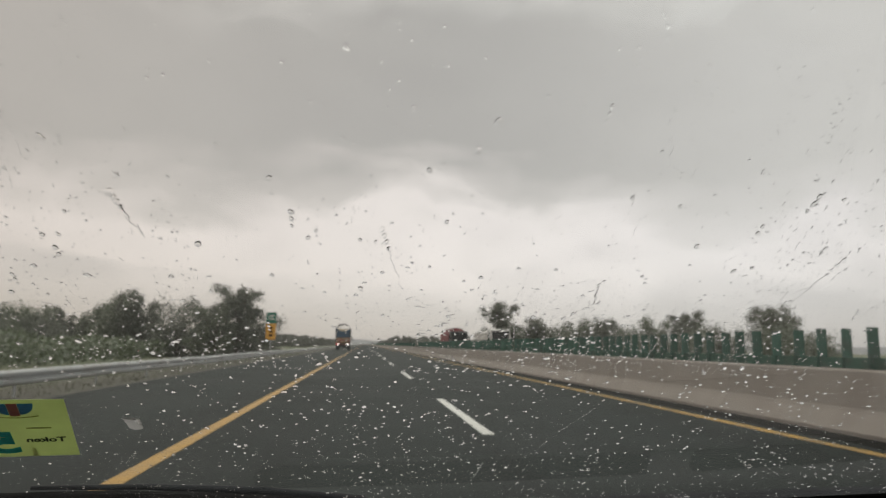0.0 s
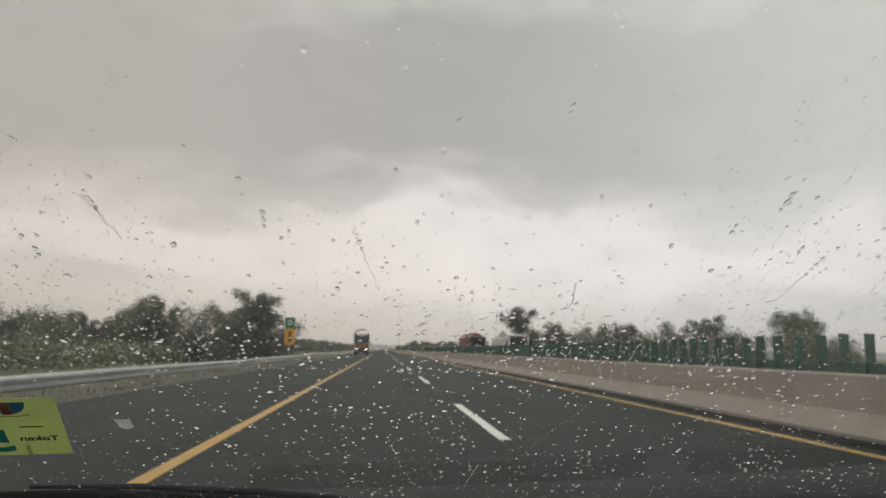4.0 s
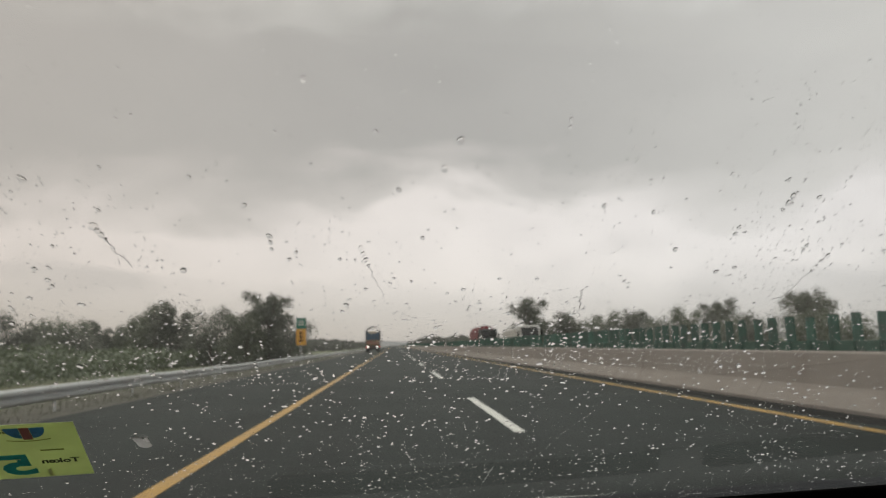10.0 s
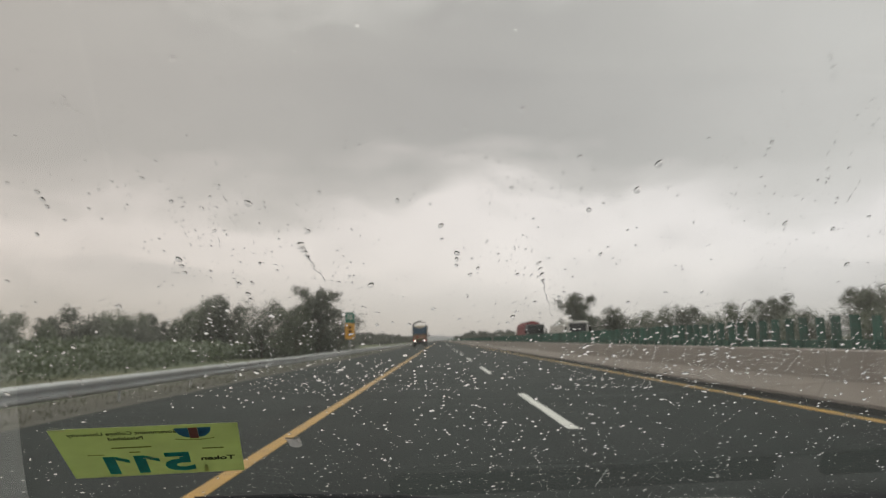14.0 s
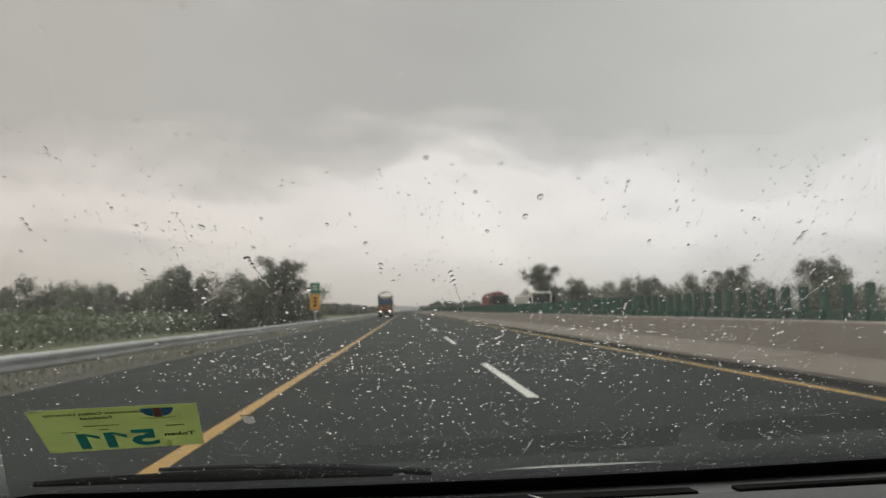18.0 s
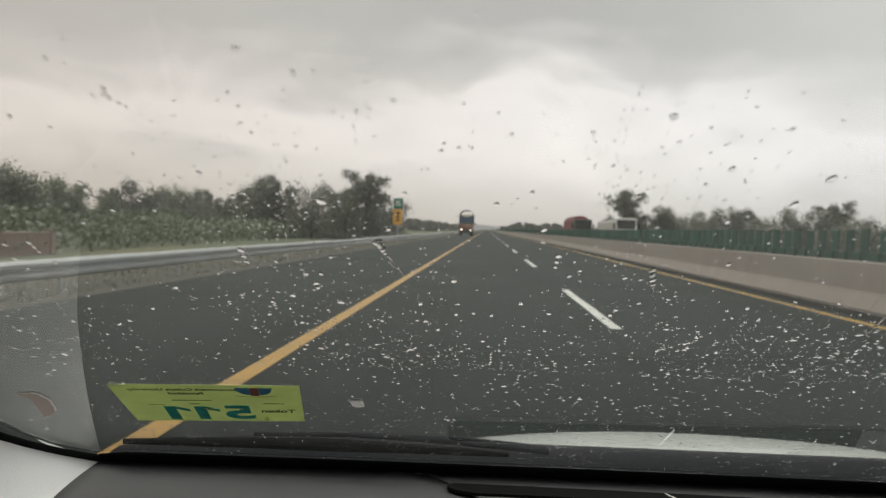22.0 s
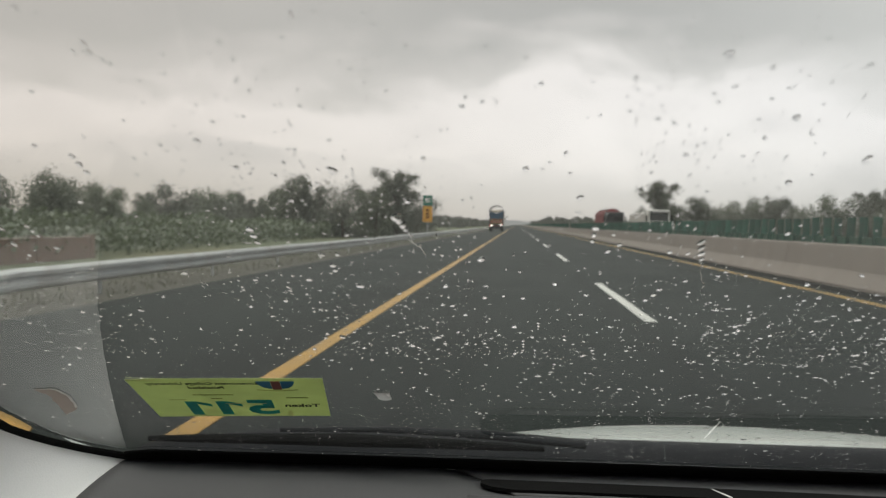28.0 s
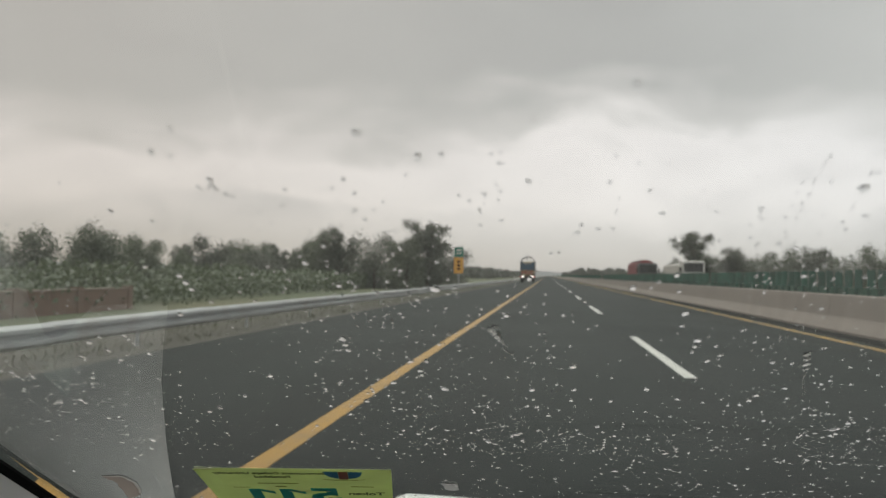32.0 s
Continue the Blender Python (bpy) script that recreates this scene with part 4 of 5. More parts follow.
    sheet(bm, lambda x, y: (x, y, 1.40 + 0.03 * math.cos((x - CAR_X) * 2.4) - 0.07 * max(0, y + 0.25) - 0.05 * max(0, -0.8 - y)), span(-0.34, 1.06, 14), span(-1.45, 0.06, 16), (0, 0, 0.02))
    bmesh.ops.recalc_face_normals(bm, faces=bm.faces)
    part("roof", bm, WHITE_PAINT, car, smooth=True)
    part("front_bumper", box_bm((-0.45, 1.92, 0.25), (1.17, 2.06, 0.55), 0.05), WHITE_PAINT, car)
    # wings beside the bonnet, boot lid and rear window
    for xa, xb in ((-0.462, -0.345), (1.125, 1.182)):
        bm = bmesh.new()
        sheet(bm, lambda x, y: (x, y, 0.80 - 0.27 * ((y - 0.98) / 1.0) ** 1.4 - 0.03), span(xa, xb, 4), span(0.98, 1.93, 12), (0, 0, -0.015))
        bmesh.ops.recalc_face_normals(bm, faces=bm.faces)
        part("wing", bm, WHITE_PAINT, car, smooth=True)
    bm = bmesh.new()
    sheet(bm, lambda x, y: (x, y, 0.935 - 0.03 * ((x - CAR_X) / 0.8) ** 2), span(-0.46, 1.18, 10), span(-1.90, -1.64, 5), (0, 0, -0.015))
    bmesh.ops.recalc_face_normals(bm, faces=bm.faces)
    part("boot_lid", bm, WHITE_PAINT, car, smooth=True)
    bm = bmesh.new()
    sheet(bm, lambda x, v: (x, -1.46 - 0.18 * v + 0.03 * ((x - CAR_X) / 0.7) ** 2, 1.37 - 0.44 * v), span(-0.30, 1.02, 10), span(0, 1, 6), (0, -0.004, 0))
    bmesh.ops.recalc_face_normals(bm, faces=bm.faces)
    rear = part("rear_window", bm, GLASS, car, smooth=True)
    rear.visible_shadow = False
    part("rear_panel", box_bm((-0.46, -1.98, 0.30), (1.18, -1.90, 0.92), 0.03), WHITE_PAINT, car)
    part("floor_pan", box_bm((-0.46, -1.9, 0.20), (1.18, 1.0, 0.24), 0.0), DASH, car)
    part("bulkhead", box_bm((-0.44, 0.62, 0.24), (1.16, 0.66, 0.86), 0.0), DASH, car)
    part("rear_seat", box_bm((-0.40, -1.35, 0.35), (1.12, -1.10, 1.02), 0.06), DASH_PALE, car)
    for x, s in ((-0.50, -1), (1.22, 1)):
        for y in (1.32, -1.22):
            wheel = empty("wheel", pose(x - s * 0.09, y, 0.30))
            wheel.parent = car
            bm = bmesh.new()
            cyl(bm, (-0.09, 0, 0), (0.09, 0, 0), 0.30, 0.30, 28)
            bmesh.ops.bevel(bm, geom=[e for e in bm.edges if abs(e.verts[0].co.x - e.verts[1].co.x) < 1e-5], offset=0.03, segments=2, affect="EDGES")
            part("tyre", bm, TYRE, wheel)
            bm = bmesh.new()
            cyl(bm, (s * 0.06, 0, 0), (s * 0.096, 0, 0), 0.20, 0.18, 20)
            part("rim", bm, CHROME, wheel)
    return car


def flat_text(body, size, m, material, name, parent, bold=0.0):
    cu = bpy.data.curves.new(name, "FONT")
    cu.body, cu.size, cu.align_x, cu.align_y, cu.offset = body, size, "CENTER", "CENTER", bold
    cu.extrude = 0.00006
    cu.resolution_u = 3
    tmp = bpy.data.objects.new(name, cu)
    scene.collection.objects.link(tmp)
    dg = bpy.context.evaluated_depsgraph_get()
    me = bpy.data.meshes.new_from_object(tmp.evaluated_get(dg))
    bpy.data.objects.remove(tmp)
    me.transform(m)
    me.materials.clear()
    me.materials.append(material)
    ob = new(name, me)
    ob.parent = parent
    return ob


def build_sticker():
    """Yellow token slip stuck inside the glass; its print shows through reversed."""
    tl, tr, br, bl = (on_glass(x, z, -0.0012) for x, z in ((-0.267, 1.057), (-0.1085, 1.0595), (-0.127, 1.0015), (-0.287, 0.999)))

    def at(u, v, lift=0.0):
        x = (tl.x * (1 - u) + tr.x * u) * (1 - v) + (bl.x * (1 - u) + br.x * u) * v
        z = (tl.z * (1 - u) + tr.z * u) * (1 - v) + (bl.z * (1 - u) + br.z * u) * v
        return on_glass(x, z, -0.0003 - lift)

    slip = tagged(empty("token_slip"), "yellow-green paper token slip stuck inside the windscreen, its print reversed", "sticker")
    bm = bmesh.new()
    sheet(bm, lambda u, v: at(u, v, 0.0006 * (1 - v) * (u < 0.06)), span(0, 1, 22), span(0, 1, 14), -glass_n(-0.2) * 0.0002)
    bmesh.ops.recalc_face_normals(bm, faces=bm.faces)
    part("paper", bm, PAPER, slip)
    teal = mat("teal_ink", (0.01, 0.42, 0.36), 0.6, vary=0.25, scale=60, fine=500, bump=0.0)
    ink = mat("dark_ink", (0.035, 0.045, 0.03), 0.7, vary=0.2, scale=60, fine=500, bump=0.0)
    grey = mat("faint_ink", (0.22, 0.24, 0.08), 0.7, vary=0.2, scale=60, fine=500, bump=0.0)
    blue = mat("blue_ink", (0.05, 0.27, 0.50), 0.6, vary=0.2, scale=60, fine=500, bump=0.0)
    red = mat("dull_red_ink", (0.36, 0.12, 0.10), 0.6, vary=0.2, scale=60, fine=500, bump=0.0)
    W = 0.165
    # frame of the slip: local x runs to the reader's left, because the print is seen from behind
    o = at(0.5, 0.5, 0.0005)

    def warp(ob):
        for v in ob.data.vertices:
            u, w = 0.5 - v.co.x / W, 0.5 - v.co.y / 0.124
            v.co = at(u, w, 0.0005 + v.co.z)

    def word(body, size, x, y, material, name, sx=1.0, bold=0.0):
        ob = flat_text(body, size, Matrix.Translation((x, y, 0)) @ Matrix.Diagonal((sx, 1, 1, 1)), material, name, slip, bold)
        warp(ob)

    word("Government College University", 0.0105, 0.020, 0.0485, ink, "heading", 0.72, 0.0002)
    word("Faisalabad", 0.0105, 0.020, 0.0365, ink, "heading", 0.75, 0.0002)
    word("5", 0.066, -0.0205, -0.0305, teal, "number", 0.94, 0.0024)
    for x1 in (0.0105, 0.0385):
        bm = bmesh.new()
        sheet(bm, lambda u, v: (x1 - 0.001 + 0.0105 * u, -0.054 + 0.047 * v, 0.0), span(0, 1, 3), span(0, 1, 5), (0, 0, 0.00012))
        sheet(bm, lambda u, v: (x1 - 0.0135 + 0.0123 * u, -0.0255 + 0.010 * u + 0.0085 * v, 0.0), span(0, 1, 3), span(0, 1, 3), (0, 0, 0.00012))
        bmesh.ops.recalc_face_normals(bm, faces=bm.faces)
        warp(part("number", bm, teal, slip))
    word("Token", 0.015, -0.0585, -0.0225, ink, "caption", 0.85, 0.0004)

    def bar(x0, y0, x1, y1, material, name, lift=0.0):
        bm = bmesh.new()
        sheet(bm, lambda u, v: (u, v, 0.00008 + lift), span(x0, x1, 8), span(y0, y1, 3))
        ob = part(name, bm, material, slip)
        warp(ob)

    bar(0.000, 0.0130, 0.036, 0.0160, grey, "small_print")
    bar(0.012, 0.0010, 0.022, 0.0040, grey, "small_print")
    bar(-0.066, 0.0030, -0.046, 0.0060, grey, "small_print")
    bar(0.045, -0.002, 0.060, 0.000, grey, "small_print")
    gum = paper_mat("pale_tape", (0.60, 0.60, 0.36))
    bar(-0.0475, -0.0605, -0.0435, -0.0400, gum, "tape_tab", 0.0002)
    bar(0.030, -0.0590, 0.062, -0.0570, gum, "crease", 0.0001)
    bar(-0.026, -0.0150, 0.012, -0.0135, gum, "crease", 0.0001)
    bar(0.060, 0.0585, 0.0815, 0.0615, gum, "crease", 0.0001)
    # crest: plain half-round shield in blue with a dull red middle
    for side in (-1, 1):
        bm = bmesh.new()
        cx, cy, rr = -0.0415, 0.0555, 0.0165
        sheet(bm, lambda a, k: (cx + side * (0.0042 + (rr - 0.0042) * k * math.cos(a)), cy - 0.030 * k * math.sin(a) * (1 - 0.25 * k), 0.0001), span(0, math.pi / 2, 8), (0.0, 0.5, 1.0))
        ob = part("crest_half", bm, blue, slip)
        warp(ob)
    bar(-0.0455, 0.030, -0.0375, 0.0555, red, "crest_middle")
    bm = bmesh.new()
    sheet(bm, lambda u, v: (-0.0415 + u, 0.0265 + 0.0035 * (1 - (u / 0.018) ** 2) * -1 + 0.003 + v, 0.0001), span(-0.018, 0.018, 9), (0, 0.0018))
    ob = part("crest_ribbon", bm, grey, slip)
    warp(ob)


def build_scraps():
    pale = paper_mat("torn_white_paper", (0.34, 0.33, 0.32))
    brown = paper_mat("dried_glue", (0.15, 0.125, 0.11))
    thin = thin_paper_mat("soaked_tissue", (0.42, 0.41, 0.40))
    x, z = -0.0665, 1.0345
    bm = bmesh.new()
    sheet(bm, lambda u, v: on_glass(x - 0.0058 + 0.0116 * u + 0.0012 * v * math.sin(9 * u), z + 0.0035 - (0.0075 + 0.0030 * math.sin(2.6 * u + 0.4)) * v, -0.0003 - 0.0003 * math.sin(7 * u) ** 2), span(0.0, 1.0, 9), span(0, 1, 5))
    tab = tagged(part("paper_remnant", bm, thin), "torn grey tab of wet paper stuck on the windscreen", "paper scrap")
    rim = bmesh.new()
    sheet(rim, lambda u, v: on_glass(x - 0.0068 + 0.0136 * u, z + 0.0046 + 0.0004 * math.sin(11 * u) + 0.0012 * v, -0.0009), span(0, 1, 9), span(0, 1, 2), -glass_n(x) * 0.0002)
    bmesh.ops.recalc_face_normals(rim, faces=rim.faces)
    part("paper_rim", rim, pale, tab, "torn pale paper edge")
    for x0, w, h in ((-0.0062, 0.0022, 0.0036), (0.0040, 0.0026, 0.0046)):
        rim = bmesh.new()
        sheet(rim, lambda u, v: on_glass(x + x0 + w * u, z + 0.0046 - h * v, -0.0008), span(0, 1, 3), span(0, 1, 3))
        part("paper_strip", rim, pale if x0 > 0 else thin, tab)
    bm = bmesh.new()

    outer = ((-0.3530, 1.0415), (-0.3440, 1.0425), (-0.3361, 1.0420), (-0.3345, 1.0340), (-0.3400, 1.0230), (-0.3473, 1.0125))
    inner = ((-0.3532, 1.0405), (-0.3520, 1.0370), (-0.3500, 1.0330), (-0.3545, 1.0250), (-0.3610, 1.0130), (-0.3680, 1.0020))

    def arc(u, v):
        i = min(4, int(u * 5))
        f = u * 5 - i
        o = Vector(outer[i]).lerp(Vector(outer[i + 1]), f)
        q = Vector(inner[i]).lerp(Vector(inner[i + 1]), f)
        p = o.lerp(q, v)
        return on_glass(p.x + 0.0006 * math.sin(31 * u + 5 * v), p.y + 0.0005 * math.sin(23 * u), -0.0004)

    sheet(bm, arc, span(0, 1, 16), span(0, 1, 4))
    rim = bmesh.new()
    sheet(rim, lambda u, v: arc(u, -0.10 + 0.16 * v) - glass_n(-0.34) * 0.0003, span(0, 0.97, 20), span(0, 1, 3))
    glue = tagged(part("glue_remnant", bm, brown), "brown curved remnant of old sticker glue on the glass", "glue mark")
    part("paper_rim", rim, pale, glue, "torn pale paper edge")


def build_drops():
    """Rain on the outer face of the glass: rounded caps, runs and fine spray."""
    r = random.Random(12)
    verts, faces = [], []

    def drop(x, z, rad, long=1.0, contact=45.0, n=11, turn=0.0, rings=(1.0, 0.9, 0.72, 0.42)):
        """A cap of water that meets the glass at the contact angle; long stretches it up the glass."""
        c = on_glass(x, z, 0.0008)
        g = glass_n(x)
        u = Vector((1, 0, 0))
        u = (u - g * u.dot(g)).normalized()
        v = g.cross(u)
        u, v = u * math.cos(turn) + v * math.sin(turn), v * math.cos(turn) - u * math.sin(turn)
        b = len(verts)
        p1, p2 = r.uniform(0, 6.3), r.uniform(0, 6.3)
        a = radians(contact)
        ball = rad / math.sin(a)
        for q in rings:
            h = math.sqrt(max(0.0, ball * ball - (q * rad) ** 2)) - ball * math.cos(a)
            for i in range(n):
                t = 2 * math.pi * i / n
                w = rad * q * (1 + 0.07 * math.sin(2 * t + p1) + 0.05 * math.sin(3 * t + p2))
                verts.append(c + u * (w * math.cos(t)) + v * (w * long * math.sin(t)) + g * h)
        verts.append(c + g * (ball * (1 - math.cos(a))))
        m = len(rings)
        for k in range(m - 1):
            for i in range(n):
                j = (i + 1) % n
                faces.append((b + k * n + i, b + k * n + j, b + (k + 1) * n + j, b + (k + 1) * n + i))
        for i in range(n):
            faces.append((b + (m - 1) * n + i, b + (m - 1) * n + (i + 1) % n, b + m * n))
        base = len(verts)
        verts.extend([verts[b + i] for i in range(n)])
        faces.append(tuple(base + i for i in range(n - 1, -1, -1)))

    def bead(x, z, rad, long=1.0, tall=0.5, n=9, turn=0.0, lean=0.0, edge=0.24):
        """A tall bead, pushed over by the wind."""
        c = on_glass(x, z, 0.0008)
        g = glass_n(x)
        u = Vector((1, 0, 0))
        u = (u - g * u.dot(g)).normalized()
        v = g.cross(u)
        crown = v * (rad * lean)
        u, v = u * math.cos(turn) + v * math.sin(turn), v * math.cos(turn) - u * math.sin(turn)
        b = len(verts)
        wob = [r.uniform(0.86, 1.12) for _ in range(n)]
        for q, hh in ((1.0, 0.0), (0.84, edge), (0.45, 0.62)):
            for i in range(n):
                a = 2 * math.pi * i / n
                w = rad * q * wob[i]
                verts.append(c + u * (w * math.cos(a)) + v * (w * long * math.sin(a)) + crown * (1 - q) + g * (rad * tall * hh))
        verts.append(c + crown + g * (rad * tall * 0.95))
        for k in range(2):
            for i in range(n):
                j = (i + 1) % n
                faces.append((b + k * n + i, b + k * n + j, b + (k + 1) * n + j, b + (k + 1) * n + i))
        for i in range(n):
            faces.append((b + 2 * n + i, b + 2 * n + (i + 1) % n, b + 3 * n))
        faces.append(tuple(b + i for i in range(n - 1, -1, -1)))

    def patch(x, z, s=1.0):
        """Uneven spread of the rain over the glass."""
        return max(0.0, 0.45 + 1.1 * noise.noise((x * 9 * s, z * 14 * s, 2)) + 0.5 * noise.noise((x * 31 * s, z * 45 * s, 5)))

    # large drops high on the glass
    made = 0
    while made < 300:
        x, z = r.uniform(-0.43, 0.92), 1.165 + 0.185 * r.random() ** 1.2
        if r.random() > 0.25 + patch(x, z):
            continue
        rad = 0.0005 + 0.0010 * r.random() + (0.0007 if r.random() > 0.8 else 0.0)
        steep = 44 - 16 * min(1.0, max(0.0, (z - 1.19) / 0.05))
        drop(x, z, rad, r.choice((0.9, 1.1, 1.3, 1.6, 2.0)), steep + r.uniform(-5, 4), 14, r.uniform(-0.3, 0.3))
        made += 1
    # middling drops round the eye's height
    made = 0
    while made < 4300:
        x, z = r.uniform(-0.43, 0.92), 1.085 + 0.17 * r.random() ** 1.5
        if r.random() > 0.10 + 0.9 * patch(x, z):
            continue
        rad = 0.00036 + 0.0006 * r.random() ** 1.5 + (0.0007 * r.random() if r.random() > 0.9 else 0.0)
        steep = 46 - 7 * min(1.0, max(0.0, (z - 1.14) / 0.07))
        drop(x, z, rad, r.choice((0.8, 0.9, 1.0, 1.2, 1.5)), steep + r.uniform(-5, 5), 10, r.uniform(-0.35, 0.35))
        made += 1
    # thin streaks that the wind draws up the glass, thickest before the passenger
    made = 0
    while made < 1500:
        x, z = -0.1 + 1.02 * r.random() ** 0.85, 1.095 + 0.16 * r.random() ** 1.3
        if r.random() > (0.10 + patch(x, z)) * (0.25 + 1.5 * max(0.0, noise.noise((x * 45, z * 4, 9)) + 0.3)):
            continue
        run = r.randrange(1, 4)
        for k in range(run):
            drop(x + 0.0006 * r.uniform(-1, 1), z - 0.0045 * k * r.uniform(0.8, 1.3), r.uniform(0.00026, 0.00050), r.uniform(2.6, 6.0), 44 + r.uniform(-5, 5), 8, r.uniform(-0.10, 0.10), (1.0, 0.86, 0.5))
        made += run
    # heavy drops, single or run together in twos and threes
    made = 0
    while made < 62:
        x, z = r.uniform(-0.40, 0.92), 1.09 + 0.15 * r.random()
        rad = r.uniform(0.0013, 0.0021)
        sway = r.uniform(-0.25, 0.25)
        for k in range(r.choice((1, 1, 1, 2, 3))):
            drop(x + 0.4 * rad * k * sway, z - 1.9 * rad * k, rad * (1 - 0.12 * k) * r.uniform(0.85, 1.1), r.uniform(1.2, 1.9), 47 + r.uniform(-4, 4), 16, sway)
        made += 1
    # beads low on the glass, thickest before the passenger
    made = 0
    while made < 2400:
        x, z = r.uniform(-0.43, 0.92), 0.90 + 0.265 * r.random() ** 0.8
        if r.random() > (0.22 + 0.6 * patch(x, z)) * min(1.0, (1.175 - z) / 0.05) * (0.4 + 0.8 * max(0.0, min(1.0, (x + 0.2) / 0.4))):
            continue
        rad = 0.00070 + 0.0010 * r.random() ** 1.3 + (0.0011 * r.random() if r.random() > 0.92 else 0)
        lg = r.choice((0.4, 0.45, 0.55, 0.65, 0.9))
        bead(x, z, rad * (1.4 - 0.3 * lg), lg, r.uniform(0.85, 1.0) * (0.1 + 0.75 * lg), 10, r.uniform(-0.35, 0.35), -r.uniform(0.6, 0.8) * lg)
        made += 1
    # fine spray, drawn up the glass in rows by the wind
    made = 0
    while made < 4400:
        x, z = r.uniform(-0.40, 0.92), 0.91 + 0.23 * r.random() ** 1.3
        if r.random() > (0.05 + 0.9 * patch(x, z, 0.7) * (0.4 + max(0, min(1, x + 0.45)))) * (0.35 + 1.3 * max(0.0, noise.noise((x * 60, z * 3, 7)) + 0.25)):
            continue
        bead(x, z, r.uniform(0.0003, 0.0006), r.uniform(0.7, 1.2), 0.8, 6, 0.0, -0.4)
        made += 1
    # broken trails of water
    for x0, z0, dx, dz, n in ((-0.16, 1.165, 0.09, -0.075, 44), (-0.22, 1.13, 0.05, -0.05, 26), (0.52, 1.20, -0.03, -0.05, 26), (0.10, 1.10, 0.02, -0.06, 24), (0.36, 1.06, -0.05, -0.07, 34), (-0.02, 1.08, 0.06, -0.05, 28), (0.62, 1.10, -0.02, -0.06, 24)):
        for i in range(n):
            f = i / (n - 1) + r.uniform(-0.03, 0.03)
            if r.random() < 0.45:
                continue
            drop(x0 + 0.003 * noise.noise((f * 4, x0 * 9, 1)) + dx * f + 0.0016 * math.sin(9 * f) + r.uniform(-0.0006, 0.0006), z0 + dz * f, 0.0005 + 0.0007 * (i == 0) + 0.0003 * r.random(), 1.8, 40, 8, 0.3 if dx > 0 else -0.3)
    # runnels: a flat wet head that leaves a thin crooked track
    for x0, z0, dx, dz, head in ((0.141, 1.178, 0.016, -0.032, 0.0022), (-0.013, 1.188, 0.010, -0.020, 0.0026), (0.47, 1.172, -0.012, -0.030, 0.0018), (0.66, 1.185, -0.015, -0.026, 0.0020), (0.30, 1.152, 0.004, -0.018, 0.0014)):
        for k in range(4):
            drop(x0 + 0.1 * dx * k, z0 + 0.1 * dz * k, head * (1 - 0.14 * k) * r.uniform(0.8, 1.1), r.uniform(1.5, 2.2), 16 + 5 * k, 14, 0.3 * (1 if dx > 0 else -1))
        for i in range(34):
            f = 0.3 + 0.7 * i / 33
            drop(x0 + dx * f + 0.0026 * noise.noise((f * 7, x0 * 20, 3)), z0 + dz * f, 0.00052 * (1.25 - 0.6 * f) * r.uniform(0.8, 1.15), 2.4, 24, 8, 0.5 * noise.noise((f * 9, x0 * 20, 6)), (1.0, 0.86, 0.5))
    me = bpy.data.meshes.new("raindrops")
    me.from_pydata(verts, [], faces)
    for p in me.polygons:
        p.use_smooth = len(p.vertices) <= 4
    me.materials.append(WATER)
    tagged(new("raindrops", me), "clear raindrops and fine spray clinging to the windscreen", "raindrops", kind="stuff")


build_car()
build_sticker()
build_scraps()
build_drops()


# ---------------------------------------------------------------- vehicles and roadside things

def wheel_pair(parent, x, y, rad, width, double=False):
    for s in (-1, 1):
        w = empty("wheel", pose(s * x, y, rad))
        w.parent = parent
        bm = bmesh.new()
        cyl(bm, (-width / 2, 0, 0), (width / 2, 0, 0), rad, rad, 26)
        bmesh.ops.bevel(bm, geom=[e for e in bm.edges if abs(e.verts[0].co.x - e.verts[1].co.x) < 1e-5], offset=0.04, segments=2, affect="EDGES")
        part("tyre", bm, TYRE, w)
        bm = bmesh.new()
        cyl(bm, (s * width * 0.3, 0, 0), (s * (width / 2 + 0.01), 0, 0), rad * 0.55, rad * 0.5, 18)
        part("rim", bm, GALV, w)


